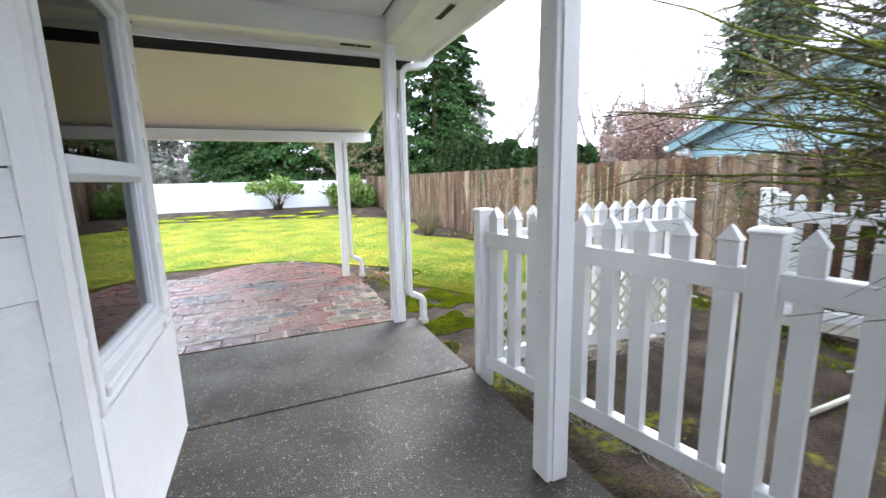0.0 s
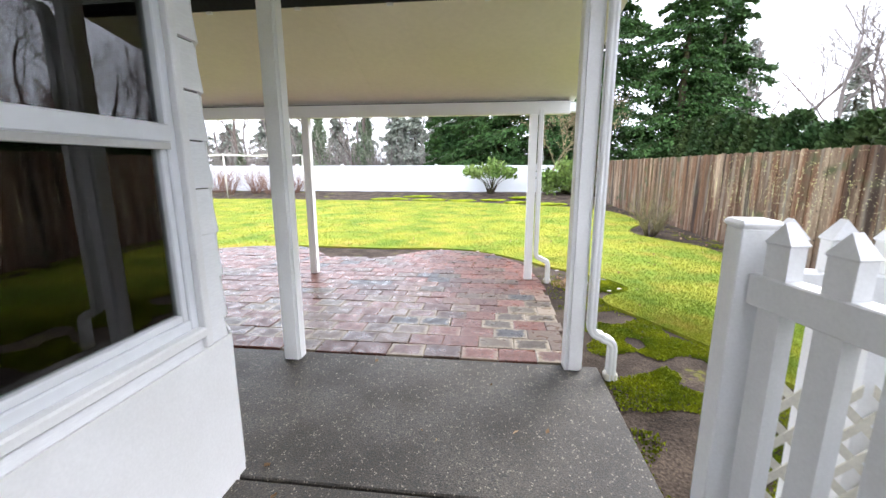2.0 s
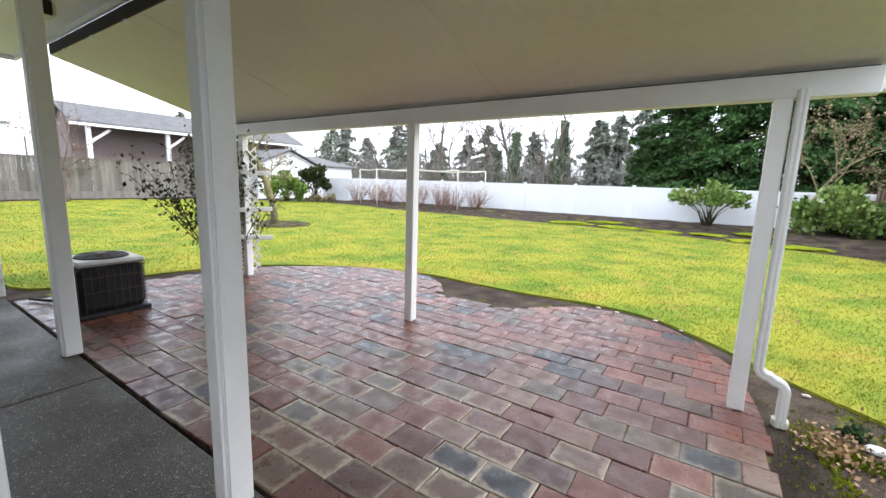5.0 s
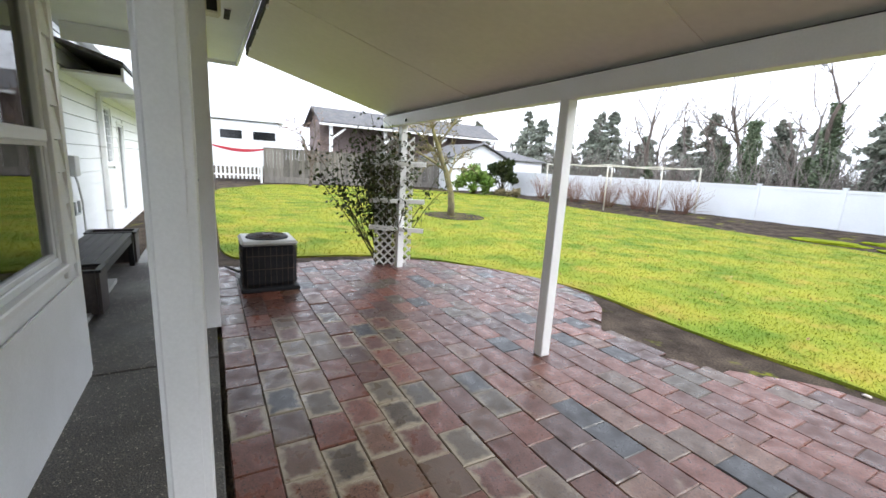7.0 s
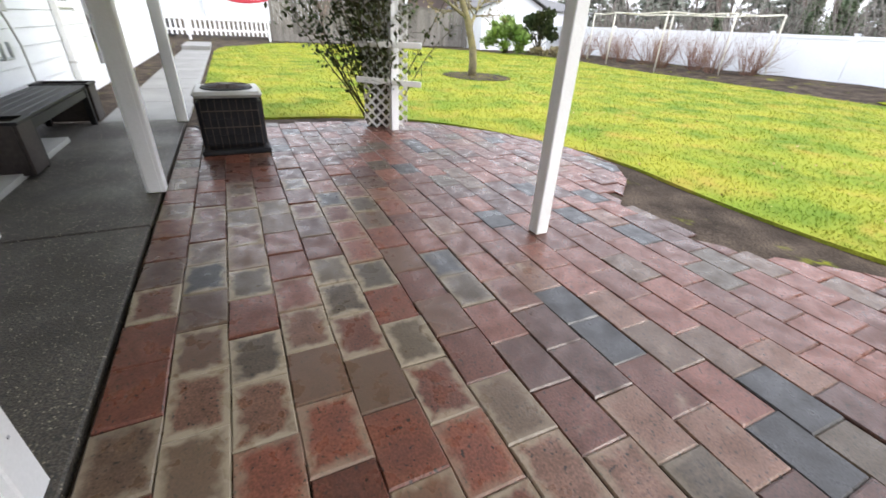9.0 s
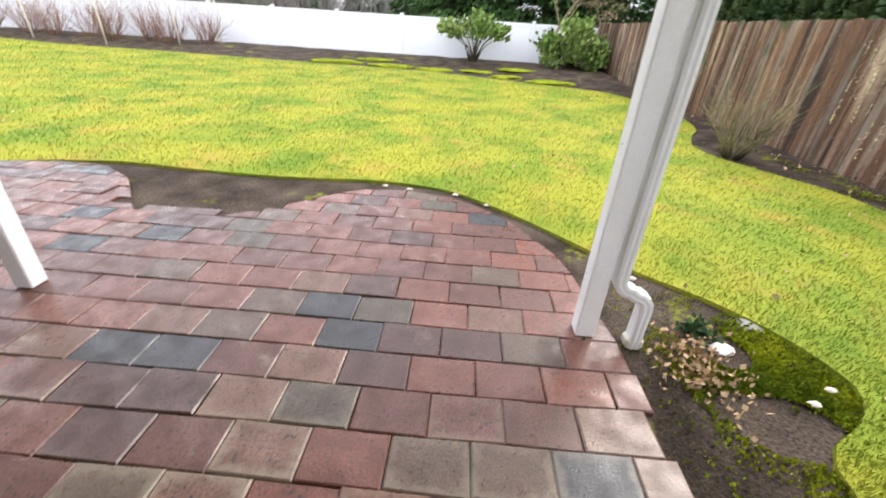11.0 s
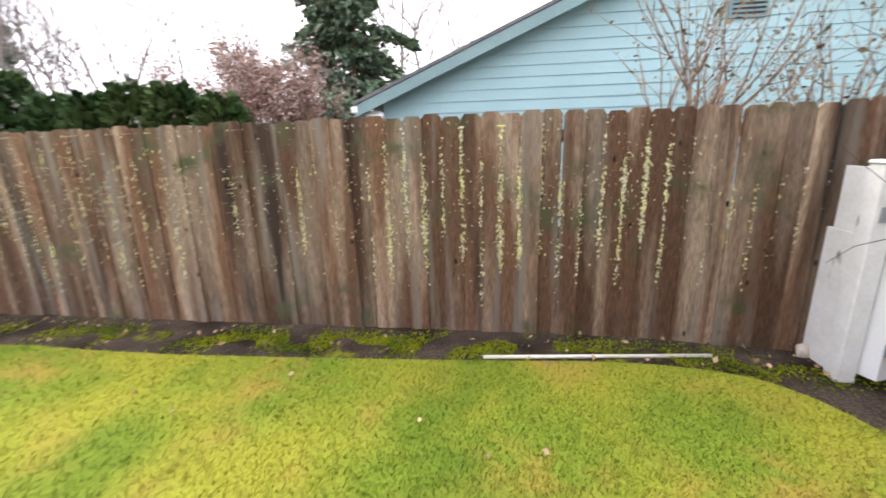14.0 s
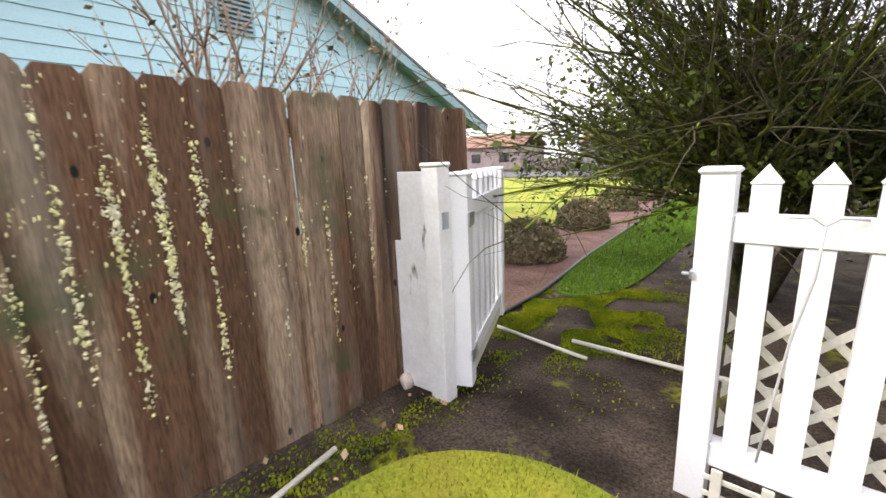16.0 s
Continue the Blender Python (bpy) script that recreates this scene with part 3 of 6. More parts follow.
def window(m, u0, v0, u1, v1, rail=None, label="white vinyl window with a lower sliding sash", grid=0):
    """A window in a wall's local axes: casing, frame, rail, glass."""
    win_no[0] += 1
    w = tagged(new("window_%d" % win_no[0]), label, "window", kind="structure")
    w.matrix_world = m
    c = 0.045
    bm = bmesh.new()
    for a in ((u0 - c, v0 - 0.1, u0, v1 + c), (u1, v0 - 0.1, u1 + c, v1 + c), (u0, v1, u1, v1 + c)):
        box(bm, a[0], -0.035, a[1], a[2], 0.0, a[3], bevel=0.004)
    part("casing", bm, WHITE, w)
    part("window_sill", boxm(u0 + 0.001, -0.05, v0 - 0.045, u1 - 0.001, 0.05, v0, bevel=0.008), WHITE, w)
    f = 0.045
    bm = bmesh.new()
    for a in ((u0, v0, u0 + f, v1), (u1 - f, v0, u1, v1), (u0 + f, v1 - f, u1 - f, v1), (u0 + f, v0, u1 - f, v0 + f)):
        box(bm, a[0], -0.01, a[1], a[2], 0.06, a[3], bevel=0.005)
    part("window_frame", bm, VINYL, w)
    panes = [(v0 + f, v1 - f)]
    if rail:
        part("meeting_rail", boxm(u0 + f, -0.028, rail - 0.035, u1 - f, 0.05, rail + 0.035, bevel=0.006), VINYL, w)
        part("track", boxm(u0 + f, -0.02, rail - 0.06, u1 - f, 0.03, rail - 0.035), AC_GREY, w)
        bm = bmesh.new()
        for a in ((u0 + f, v0 + f, u0 + f + 0.03, rail - 0.06), (u1 - f - 0.03, v0 + f, u1 - f, rail - 0.06), (u0 + f + 0.03, v0 + f, u1 - f - 0.03, v0 + f + 0.03)):
            box(bm, a[0], 0.0, a[1], a[2], 0.045, a[3], bevel=0.004)
        part("sash", bm, VINYL, w)
        panes = [(v0 + f, rail - 0.03), (rail + 0.03, v1 - f)]
    for a, b in panes:
        g = part("pane", boxm(u0 + f, 0.022, a, u1 - f, 0.026, b), GLASS, w)
        g.visible_shadow = False
    for i in range(grid):
        z = v0 + (v1 - v0) * (i + 1) / (grid + 1)
        part("muntin", boxm(u0 + f, 0.008, z - 0.008, u1 - f, 0.021, z + 0.008), VINYL, w)
    for i in range(grid // 2):
        u = u0 + (u1 - u0) * (i + 1) / (grid // 2 + 1)
        part("muntin", boxm(u - 0.008, 0.006, v0 + f, u + 0.008, 0.021, v1 - f), VINYL, w)
    return w


ZC = 3.12
# nook with canted corners: south-east facet, east facet with the big window, north-east facet, north facet
m, L = wall((-1.21, -6.0), (-1.21, 0.82), ZC)
m, L = wall((-1.21, 0.82), (-0.71, 1.32), ZC)
m, L = wall((-0.71, 1.32), (-0.71, 2.6), ZC, holes=((0.13, 0.835, 1.12, 2.45),))
window(m, 0.13, 0.835, 1.12, 2.45, rail=1.64, label="white-framed window of the nook reflecting the yard")
m, L = wall((-0.71, 2.6), (-1.21, 3.1), ZC, holes=((0.16, 0.87, 0.55, 2.45),))
window(m, 0.16, 0.87, 0.55, 2.45, label="narrow white-framed window in the canted corner")
m, L = wall((-1.21, 3.1), (-3.1, 3.1), ZC, holes=((0.25, 0.87, 1.6, 2.45),))
window(m, 0.25, 0.87, 1.6, 2.45, rail=1.64, label="white-framed nook window facing the paved patio")
m, L = wall((-3.1, 3.1), (-3.9, 2.3), ZC)
m, L = wall((-3.9, 2.3), (-12.5, 2.3), ZC, holes=((1.55, 1.42, 2.1, 2.5), (5.2, 1.3, 6.0, 2.35), (6.6, 0.25, 7.3, 2.1)))
window(m, 1.55, 1.42, 2.1, 2.5, label="small dark window with a white casing above the bench")
window(m, 5.2, 1.3, 6.0, 2.35, label="white window with a fine lattice of bars", grid=7)
window(m, 6.6, 0.25, 7.3, 2.1, label="tall narrow white window further along the wall")
m, L = wall((-12.5, 2.3), (-23.0, 2.3), ZC)
# corner boards of the nook
for (x, y), a in (((-0.71, 1.32), 67.5), ((-1.21, 3.1), 157.5), ((-3.1, 3.1), 202.5), ((-1.21, 0.82), 67.5)):
    bm = bmesh.new()
    for s in (-1, 1):
        box(bm, -0.06 if s < 0 else -0.014, -0.03, -0.05, 0.014 if s < 0 else 0.06, -0.002, ZC, m=pose(x, y, 0, 0, 0, a + s * 22.5))
    part("corner_board", bm, WHITE, house)
# skirt panels under the nook windows
part("apron_panel", boxm(-0.682, 1.375, -0.05, -0.672, 2.6, 0.735), WHITE, house, "smooth white panel below the window")
part("apron_panel", boxm(-3.04, 3.128, -0.05, -1.24, 3.138, 0.735), WHITE, house, "smooth white panel below the window")
part("apron_panel", boxm(0.02, -0.038, -0.05, 0.68, -0.028, 0.735, m=frame_at((-0.71, 2.6), (-1.21, 3.1))[0]), WHITE, house, "smooth white panel below the window")
# dim room behind the glass
part("room_floor", boxm(-5.6, 0.4, 0.0, -0.9, 2.9, 0.05), ROOMW, house)
part("room_wall", boxm(-5.6, -1.2, 0.0, -1.4, -1.1, 2.9), ROOMW, house)
part("room_wall", boxm(-5.6, -1.1, 0.0, -5.5, 2.2, 2.9), ROOMW, house)

part("inner_casing", boxm(-0.99, 1.46, 0.05, -0.95, 1.64, 2.6, bevel=0.005), WHITE, house, "white casing inside the nook")

# eaves: ceiling of the porch, beams over the posts, soffit, fascia, roof
part("porch_ceiling", boxm(-6.7, -6.0, ZC, 1.1, 3.84, ZC + 0.05), SOFFIT_W, house)
part("ceiling", boxm(-23, -6.0, ZC + 0.051, -6.7, 2.45, ZC + 0.1), SOFFIT_W, house)
part("beam", boxm(-6.7, 3.845, 2.9, 1.27, 3.965, 3.2, bevel=0.006), WHITE, house, "white painted beam over the posts")
part("beam", boxm(1.14, -6.0, 2.902, 1.27, 3.843, 3.2, bevel=0.006), WHITE, house, "white painted beam over the posts")
part("soffit", boxm(-6.7, 3.967, 2.95, 1.72, 4.36, 2.98), SOFFIT_W, house)
part("soffit", boxm(1.272, -6.0, 2.951, 1.72, 3.965, 2.981), SOFFIT_W, house)
part("soffit", boxm(-23, 2.32, 2.55, -6.9, 2.95, 2.58), SOFFIT_W, house)
part("fascia", boxm(-6.7, 4.36, 2.9, 1.76, 4.39, 3.1), WHITE, house)
part("fascia", boxm(1.72, -6.0, 2.9, 1.76, 4.358, 3.1), WHITE, house)
part("fascia", boxm(-23, 2.95, 2.5, -6.9, 2.98, 2.68), WHITE, house)
part("fascia", boxm(-6.74, 2.4, 2.9, -6.702, 4.39, 3.3), WHITE, house)
part("roof", slab_of([(-6.75, 4.42, 3.1), (1.8, 4.42, 3.1), (1.8, -6.0, 3.102), (-6.75, -6.0, 5.2)], 0.05), ROOF, house, "grey shingle roof")
part("roof", slab_of([(-23, 3.0, 2.69), (-6.76, 3.0, 2.69), (-6.76, -4, 4.7), (-23, -4, 4.7)], 0.05), ROOF, house, "grey shingle roof")
part("closing_wall", boxm(-12, -6.2, -0.1, 1.3, -6.05, 3.2), SIDING, house)


def vent(x, y, z, rz=0):
    v = thing("soffit_vent", "dark slotted vent set in the white soffit", "vent", (x, y, z), rz, group="soffit vents")
    part("frame", boxm(-0.17, -0.035, -0.006, 0.17, 0.035, 0.0), SOFFIT_W, v)
    for s in (-1, 1):
        part("slot", boxm(-0.158 if s < 0 else 0.008, -0.026, -0.012, -0.008 if s < 0 else 0.158, 0.026, -0.0065), DARK, v)


for x, y, r in ((0.92, 4.1, 0), (-1.15, 4.1, 0), (-2.9, 4.1, 0), (-4.4, 4.1, 0), (1.45, 3.0, 90), (1.45, 1.2, 90)):
    vent(x, y + 0.06, 2.949, r)

# patio roof of pale panels on its own beam
proof = thing("patio_roof", "sloping cream panel roof over the paved patio", "patio roof")
edges_x = np.linspace(0, 1, 7)
for a, b in zip(edges_x, edges_x[1:]):
    f = lambda t, lo, hi: lo + (hi - lo) * t
    part("panel", slab_of([(f(a, -5.45, 1.56), 4.41, 2.8), (f(b, -5.45, 1.56), 4.41, 2.8), (f(b, -5.93, 1.56), 6.55, 2.335), (f(a, -5.93, 1.56), 6.55, 2.335)], 0.05), SOFFIT, proof)
for k in (0.33, 0.66):
    part("seam", slab_of([(f(k, -5.45, 1.56) - 0.012, 4.42, 2.793), (f(k, -5.45, 1.56) + 0.012, 4.42, 2.793), (f(k, -5.93, 1.56) + 0.012, 6.42, 2.358), (f(k, -5.93, 1.56) - 0.012, 6.42, 2.358)], 0.006), SOFFIT, proof)
part("front_beam", boxm(-5.93, 6.4, 2.17, 1.5, 6.5, 2.325, bevel=0.005), WHITE, proof, "white painted front beam")
# solid dark strips over the beam and at the eave imitate shaded gaps
part("beam_shade_strip", boxm(-5.9, 6.42, 2.3255, 1.48, 6.49, 2.335), DARK, proof, "dark strip standing for the shaded gap over the beam")
part("gutter", boxm(-5.95, 6.5, 2.2, 1.6, 6.6, 2.32, bevel=0.01), DOWNS, proof)
part("eave_shade_strip", boxm(-5.4, 4.392, 2.8, 1.6, 4.41, 2.9), DARK, proof, "dark strip standing for the shaded gap along the eave")
for i in range(9):
    part("clip", boxm(-5.0 + 0.78 * i, 4.40, 2.78, -4.95 + 0.78 * i, 4.42, 2.83), WHITE, proof)


def post(x, y, z1, w, name="porch_post", label="square white painted porch post", trim=True):
    p = thing(name, label, "post", (x, y, 0), group="porch posts")
    part("shaft", boxm(-w / 2, -w / 2, 0, w / 2, w / 2, z1, bevel=0.006), WHITE, p)
    if trim:
        part("trim_strip", boxm(w / 2, -w / 2 + 0.008, 0.01, w / 2 + 0.012, w / 2 - 0.03, z1 - 0.01), WHITE, p)
        part("trim_strip", boxm(-w / 2 + 0.03, -w / 2 - 0.012, 0.01, w / 2 - 0.008, -w / 2, z1 - 0.01), WHITE, p)
    for i, z in enumerate((0.25, 0.9, 1.5, 2.1)):
        if z < z1 - 0.05:
            part("nail_head", boxm(-0.02, w / 2, z, -0.012, w / 2 + 0.003, z + 0.008), METAL, p)
            part("nail_head", boxm(-w / 2 - 0.003, 0.01, z + .1, -w / 2, 0.018, z + 0.108), METAL, p)
    return p


post(1.175, 3.905, 2.9, 0.12)
post(-1.015, 3.835, 2.9, 0.125)
post(-3.72, 3.905, 2.9, 0.125)
post(-6.48, 3.905, 2.9, 0.115)
post(1.19, 1.25, 2.9, 0.125)
post(1.19, -2.2, 2.9, 0.125)
post(1.055, 6.45, 2.17, 0.1, label="slim white post of the patio roof", trim=False)
post(-2.005, 6.45, 2.17, 0.1, label="slim white post of the patio roof", trim=False)
post(-5.34, 6.5, 2.17, 0.1, label="slim white post behind the lattice trellis", trim=False)


def downspout(path, label):
    """A ribbed rectangular downspout along a path, its outlet a cream collar."""
    d = thing("downspout", label, "downspout", path[-1], group="downspouts")
    o = Vector(path[-1])
    w, dp = 0.042, 0.032

    def ring_at(i):
        a, b = Vector(path[max(i - 1, 0)]), Vector(path[min(i + 1, len(path) - 1)])
        t = (b - a).normalized()
        side = Vector((0, 1, 0)) if abs(t.y) < 0.9 else Vector((1, 0, 0))
        u = (side - t * side.dot(t)).normalized()
        v = t.cross(u)
        c = Vector(path[i]) - o
        outl = []
        for k in range(16):
            an = 2 * math.pi * k / 16
            q = max(abs(math.cos(an)), abs(math.sin(an)))
            rib = 1.0 if k % 2 else 0.93
            outl.append(c + u * (w * math.cos(an) / q ** 0.85 * rib) + v * (dp * math.sin(an) / q ** 0.85 * rib))
        return outl
    V, F = [], []
    for i in range(len(path)):
        V += [tuple(p) for p in ring_at(i)]
    for i in range(len(path) - 1):
        for k in range(16):
            F.append((i * 16 + k, i * 16 + (k + 1) % 16, (i + 1) * 16 + (k + 1) % 16, (i + 1) * 16 + k))
    part("pipe", mesh_from("pipe", V, F, DOWNS), DOWNS, d)
    part("outlet_collar", boxm(-0.047, -0.04, -0.004, 0.047, 0.04, 0.06, bevel=0.012), PVC, d, "stained cream collar")
    return d


def bend(x, y, z1, out, drop):
    """A downspout's path: straight down, a rounded kick outwards, then down again."""
    p = [(x, y, z1), (x, y, drop + 0.32), (x, y, drop + 0.2)]
    for k in range(1, 5):
        a = k / 4 * math.pi / 2
        p.append((x + 0.07 * (1 - math.cos(a)), y, drop + 0.2 - 0.07 * math.sin(a)))
    p.append((x + out - 0.07, y, drop + 0.11))
    for k in range(1, 5):
        a = k / 4 * math.pi / 2
        p.append((x + out - 0.07 + 0.07 * math.sin(a), y, drop + 0.11 - 0.07 * (1 - math.cos(a))))
    p.append((x + out, y, -0.04))
    return p


downspout(bend(1.15, 6.42, 2.22, 0.165, 0.17), "white ribbed downspout with a crooked foot by the slim post")
q = bend(1.29, 3.83, 2.62, 0.16, 0.17)
downspout([(1.72, 4.1, 2.93), (1.7, 4.07, 2.84), (1.6, 4.0, 2.76), (1.36, 3.86, 2.69)] + q, "white ribbed downspout bending down from the eave gutter")

# ---- fences ----
wf = thing("wood_fence", "tall weathered dog-eared cedar fence with lichen and mossy feet", "fence", (5.3, 1.5, 0), rz=-0.55, kind="structure")


def board_mesh(w, z0, z1, ear, material):
    """A dog-eared fence board with its outline in the y-z plane."""
    bm = bmesh.new()
    o = [(-w / 2, z0), (w / 2, z0), (w / 2, z1 - ear), (w / 2 - ear * 0.8, z1), (-w / 2 + ear * 0.8, z1), (-w / 2, z1 - ear)]
    f = [bm.verts.new((0, a, b)) for a, b in o]
    k = [bm.verts.new((0.019, a, b)) for a, b in o]
    bm.faces.new(f[::-1])
    bm.faces.new(k)
    for i in range(6):
        j = (i + 1) % 6
        bm.faces.new((f[i], f[j], k[j], k[i]))
    return finish(bm, "board", material)


rng = np.random.default_rng(4)
boards = [board_mesh(w, z0, z1, 0.035, WOODF) for w, z0, z1 in ((0.1575, -0.15, 1.78), (0.156, -0.13, 1.765), (0.159, -0.16, 1.79), (0.157, -0.14, 1.775))]
for i in range(146):
    b = new("board", boards[int(rng.integers(4))])
    b.parent = wf
    y = 0.05 + 0.1555 * i
    b.matrix_basis = pose(0.008 * rng.random() - (0.012 if i % 2 else 0), y + 0.003 * rng.normal(), 0, 0, 0.25 * rng.normal(), 1.2 * rng.normal())
for z in (0.25, 0.95, 1.55):
    part("rail", boxm(0.035, -0.05, z, 0.075, 22.7, z + 0.09), WOODF, wf)

vf = thing("vinyl_fence", "white vinyl privacy fence with capped posts along the back", "fence", (0, 24.1, 0), kind="structure")
xs = [2.86 + 2.74 * k for k in range(1, -11, -1)]
for i, x in enumerate(xs):
    part("post", boxm(x - 0.065, -0.065, -0.1, x + 0.065, 0.065, 1.66, bevel=0.006), VINYL, vf)
    part("cap", boxm(x - 0.085, -0.085, 1.66, x + 0.085, 0.085, 1.70, bevel=0.015), VINYL, vf)
    if i:
        a, b = x + 0.065, xs[i - 1] - 0.065
        part("bottom_rail", boxm(a, -0.03, -0.02, b, 0.03, 0.12, bevel=0.004), VINYL, vf)
        part("top_rail", boxm(a, -0.03, 1.5, b, 0.03, 1.62, bevel=0.004), VINYL, vf)
        part("panel", boxm(a, -0.012, 0.12, b, 0.012, 1.5), VINYL, vf)


def picket_mesh(w, z0, z1, d=0.022):
    """A picket with a pyramid tip."""
    bm = bmesh.new()
    a = [bm.verts.new((sx * w / 2, sy * d / 2, z0)) for sx, sy in ((-1, -1), (1, -1), (1, 1), (-1, 1))]
    b = [bm.verts.new((sx * w / 2, sy * d / 2, z1 - 0.075)) for sx, sy in ((-1, -1), (1, -1), (1, 1), (-1, 1))]
    c = [bm.verts.new((sx * (w / 2 + 0.006), sy * (d / 2 + 0.006), z1 - 0.068)) for sx, sy in ((-1, -1), (1, -1), (1, 1), (-1, 1))]
    e = [bm.verts.new((0, sy * d * 0.3, z1)) for sy in (-1, 1)]
    bm.faces.new(a[::-1])
    for lo, hi in ((a, b), (b, c)):
        for i in range(4):
            j = (i + 1) % 4
            bm.faces.new((lo[i], lo[j], hi[j], hi[i]))
    bm.faces.new((c[0], c[1], e[0]))
    bm.faces.new((c[2], c[3], e[1]))
    bm.faces.new((c[1], c[2], e[1], e[0]))
    bm.faces.new((c[3], c[0], e[0], e[1]))
    return finish(bm, "picket", WHITE)


PICKET = picket_mesh(0.085, 0.06, 1.335, 0.06)


def cap_post(bm, x, y, z0, z1, w):
    box(bm, x - w / 2, y - w / 2, z0, x + w / 2, y + w / 2, z1)


def picket_run(name, p, q, n, label, posts=(True, True), lattice=False, first=0, pitch=0, z0=-0.16, top=1.3, rz_extra=0):
    m, L = frame_at(p, q)
    t = tagged(new(name), label, "picket fence")
    t.matrix_world = m
    for k, u in ((0, 0.0), (1, L)):
        if posts[k]:
            part("post", boxm(u - 0.058, -0.058, z0 - 0.05, u + 0.058, 0.058, top, bevel=0.004), WHITE, t)
            part("post_cap", boxm(u - 0.068, -0.068, top, u + 0.068, 0.068, top + 0.03, bevel=0.012), WHITE, t)
    part("top_rail", boxm(0.058, -0.04, 1.04, L - 0.058, 0.04, 1.15, bevel=0.005), WHITE, t)
    part("bottom_rail", boxm(0.058, -0.04, 0.05, L - 0.058, 0.04, 0.16, bevel=0.005), WHITE, t)
    for i in range(n):
        o = part("picket", PICKET, WHITE, t)
        o.matrix_basis = pose(first + pitch * i if pitch else L * (i + 0.75) / (n + 0.5), 0.0, 0, 0, 0.4 * math.sin(i * 7.1), 0)
    if lattice:
        for s in (-1, 1):
            bm = bmesh.new()
            h = 0.56
            k = -h
            while k < L - 0.1:
                u0, u1 = max(k, 0.07), min(k + h, L - 0.07)
                if u1 > u0 + 0.02:
                    za, zb = (0.18 + (u0 - k), 0.18 + (u1 - k)) if s > 0 else (0.18 + h - (u0 - k), 0.18 + h - (u1 - k))
                    y = 0.048 if s > 0 else 0.056
                    vs = [bm.verts.new(c) for c in ((u0, y, za - 0.022), (u1, y, zb - 0.022), (u1, y, zb + 0.022), (u0, y, za + 0.022), (u0, y + 0.006, za - 0.022), (u1, y + 0.006, zb - 0.022), (u1, y + 0.006, zb + 0.022), (u0, y + 0.006, za + 0.022))]
                    for fc in ((0, 1, 2, 3), (7, 6, 5, 4), (4, 5, 1, 0), (3, 2, 6, 7), (0, 3, 7, 4), (1, 5, 6, 2)):
                        bm.faces.new([vs[c] for c in fc])
                k += 0.15
            part("lattice_slats", bm, PVC, t, "cream lattice slats")
    return t


picket_run("picket_fence", (3.545, 2.31), (1.47, 2.46), 12, "white picket panel with lattice at its foot beside the gate", lattice=True, first=0.145, pitch=0.165)
picket_run("picket_fence", (1.47, 2.46), (1.85, 0.68), 9, "white picket fence along the slab with wire mesh at its foot", posts=(False, True))
picket_run("picket_fence", (1.85, 0.68), (2.24, -1.15), 9, "white picket fence along the slab", posts=(False, True))
gate = picket_run("picket_gate", (4.87, 2.2), (5.33, 0.98), 6, "open white picket gate on zinc hinges", z0=-0.02, top=1.3)
part("diagonal_foot", boxm(0.1, -0.03, -0.06, 1.25, 0.0, 0.05), PVC, gate, "stained cream foot board")
for z in (0.12, 1.0):
    part("hinge", boxm(-0.075, -0.075, z, 0.05, -0.06, z + 0.09, bevel=0.004), METAL, gate, "zinc strap hinge")
gp = thing("gate_post", "white gate post with patched side boards against the fence", "post", (4.94, 2.35, 0))
part("shaft", boxm(-0.06, -0.06, -0.25, 0.06, 0.06, 1.36, bevel=0.004), WHITE_OLD, gp)
part("cap", boxm(-0.07, -0.07, 1.36, 0.07, 0.07, 1.39, bevel=0.012), WHITE_OLD, gp)
part("side_board", boxm(0.06, -0.01, 0.9, 0.3, 0.012, 1.34, bevel=0.003), WHITE_OLD, gp, "stained upper patch board")
part("side_board", boxm(0.06, -0.006, -0.12, 0.35, 0.016, 0.9, bevel=0.003), WHITE_OLD, gp, "stained lower patch board")
part("hinge_leaf", boxm(-0.066, -0.03, 1.0, -0.06, 0.03, 1.1), METAL, gp)
lt = thing("gate_latch", "small zinc latch on the white gate post", "latch", (3.615, 2.36, 0.9))
part("plate", boxm(-0.012, -0.02, -0.015, 0.0, 0.03, 0.02, bevel=0.003), METAL, lt)
part("bolt", boxm(0.0, -0.012, -0.006, 0.03, 0.012, 0.006, bevel=0.003), METAL, lt)

wr = part("loose_wire", tube_mesh("loose_wire", [[((3.13, 2.40, 1.152), 0.005), ((3.2, 2.42, 1.158), 0.005), ((3.235, 2.425, 1.13), 0.005), ((3.27, 2.42, 1.158), 0.005), ((3.33, 2.41, 1.152), 0.005)],
    [((3.235, 2.425, 1.13), 0.005), ((3.24, 2.41, 0.95), 0.005), ((3.28, 2.4, 0.7), 0.005), ((3.31, 2.4, 0.4), 0.005), ((3.33, 2.4, 0.17), 0.005)]], AC_GREY, 6), AC_GREY)
tagged(wr, "loose grey wire tied over the picket panel rail", "wire")
bf = thing("border_fence", "low cream slatted garden border at the picket foot", "border fence", (3.45, 2.41, -0.12), 176)
for i in range(11):
    part("slat", boxm(0.17 * i - 0.02, -0.008, 0.0, 0.17 * i + 0.02, 0.008, 0.2, bevel=0.003), PVC, bf)
for z in (0.05, 0.13):
    part("rail", boxm(-0.05, 0.009, z, 1.78, 0.02, z + 0.025, bevel=0.003), PVC, bf)

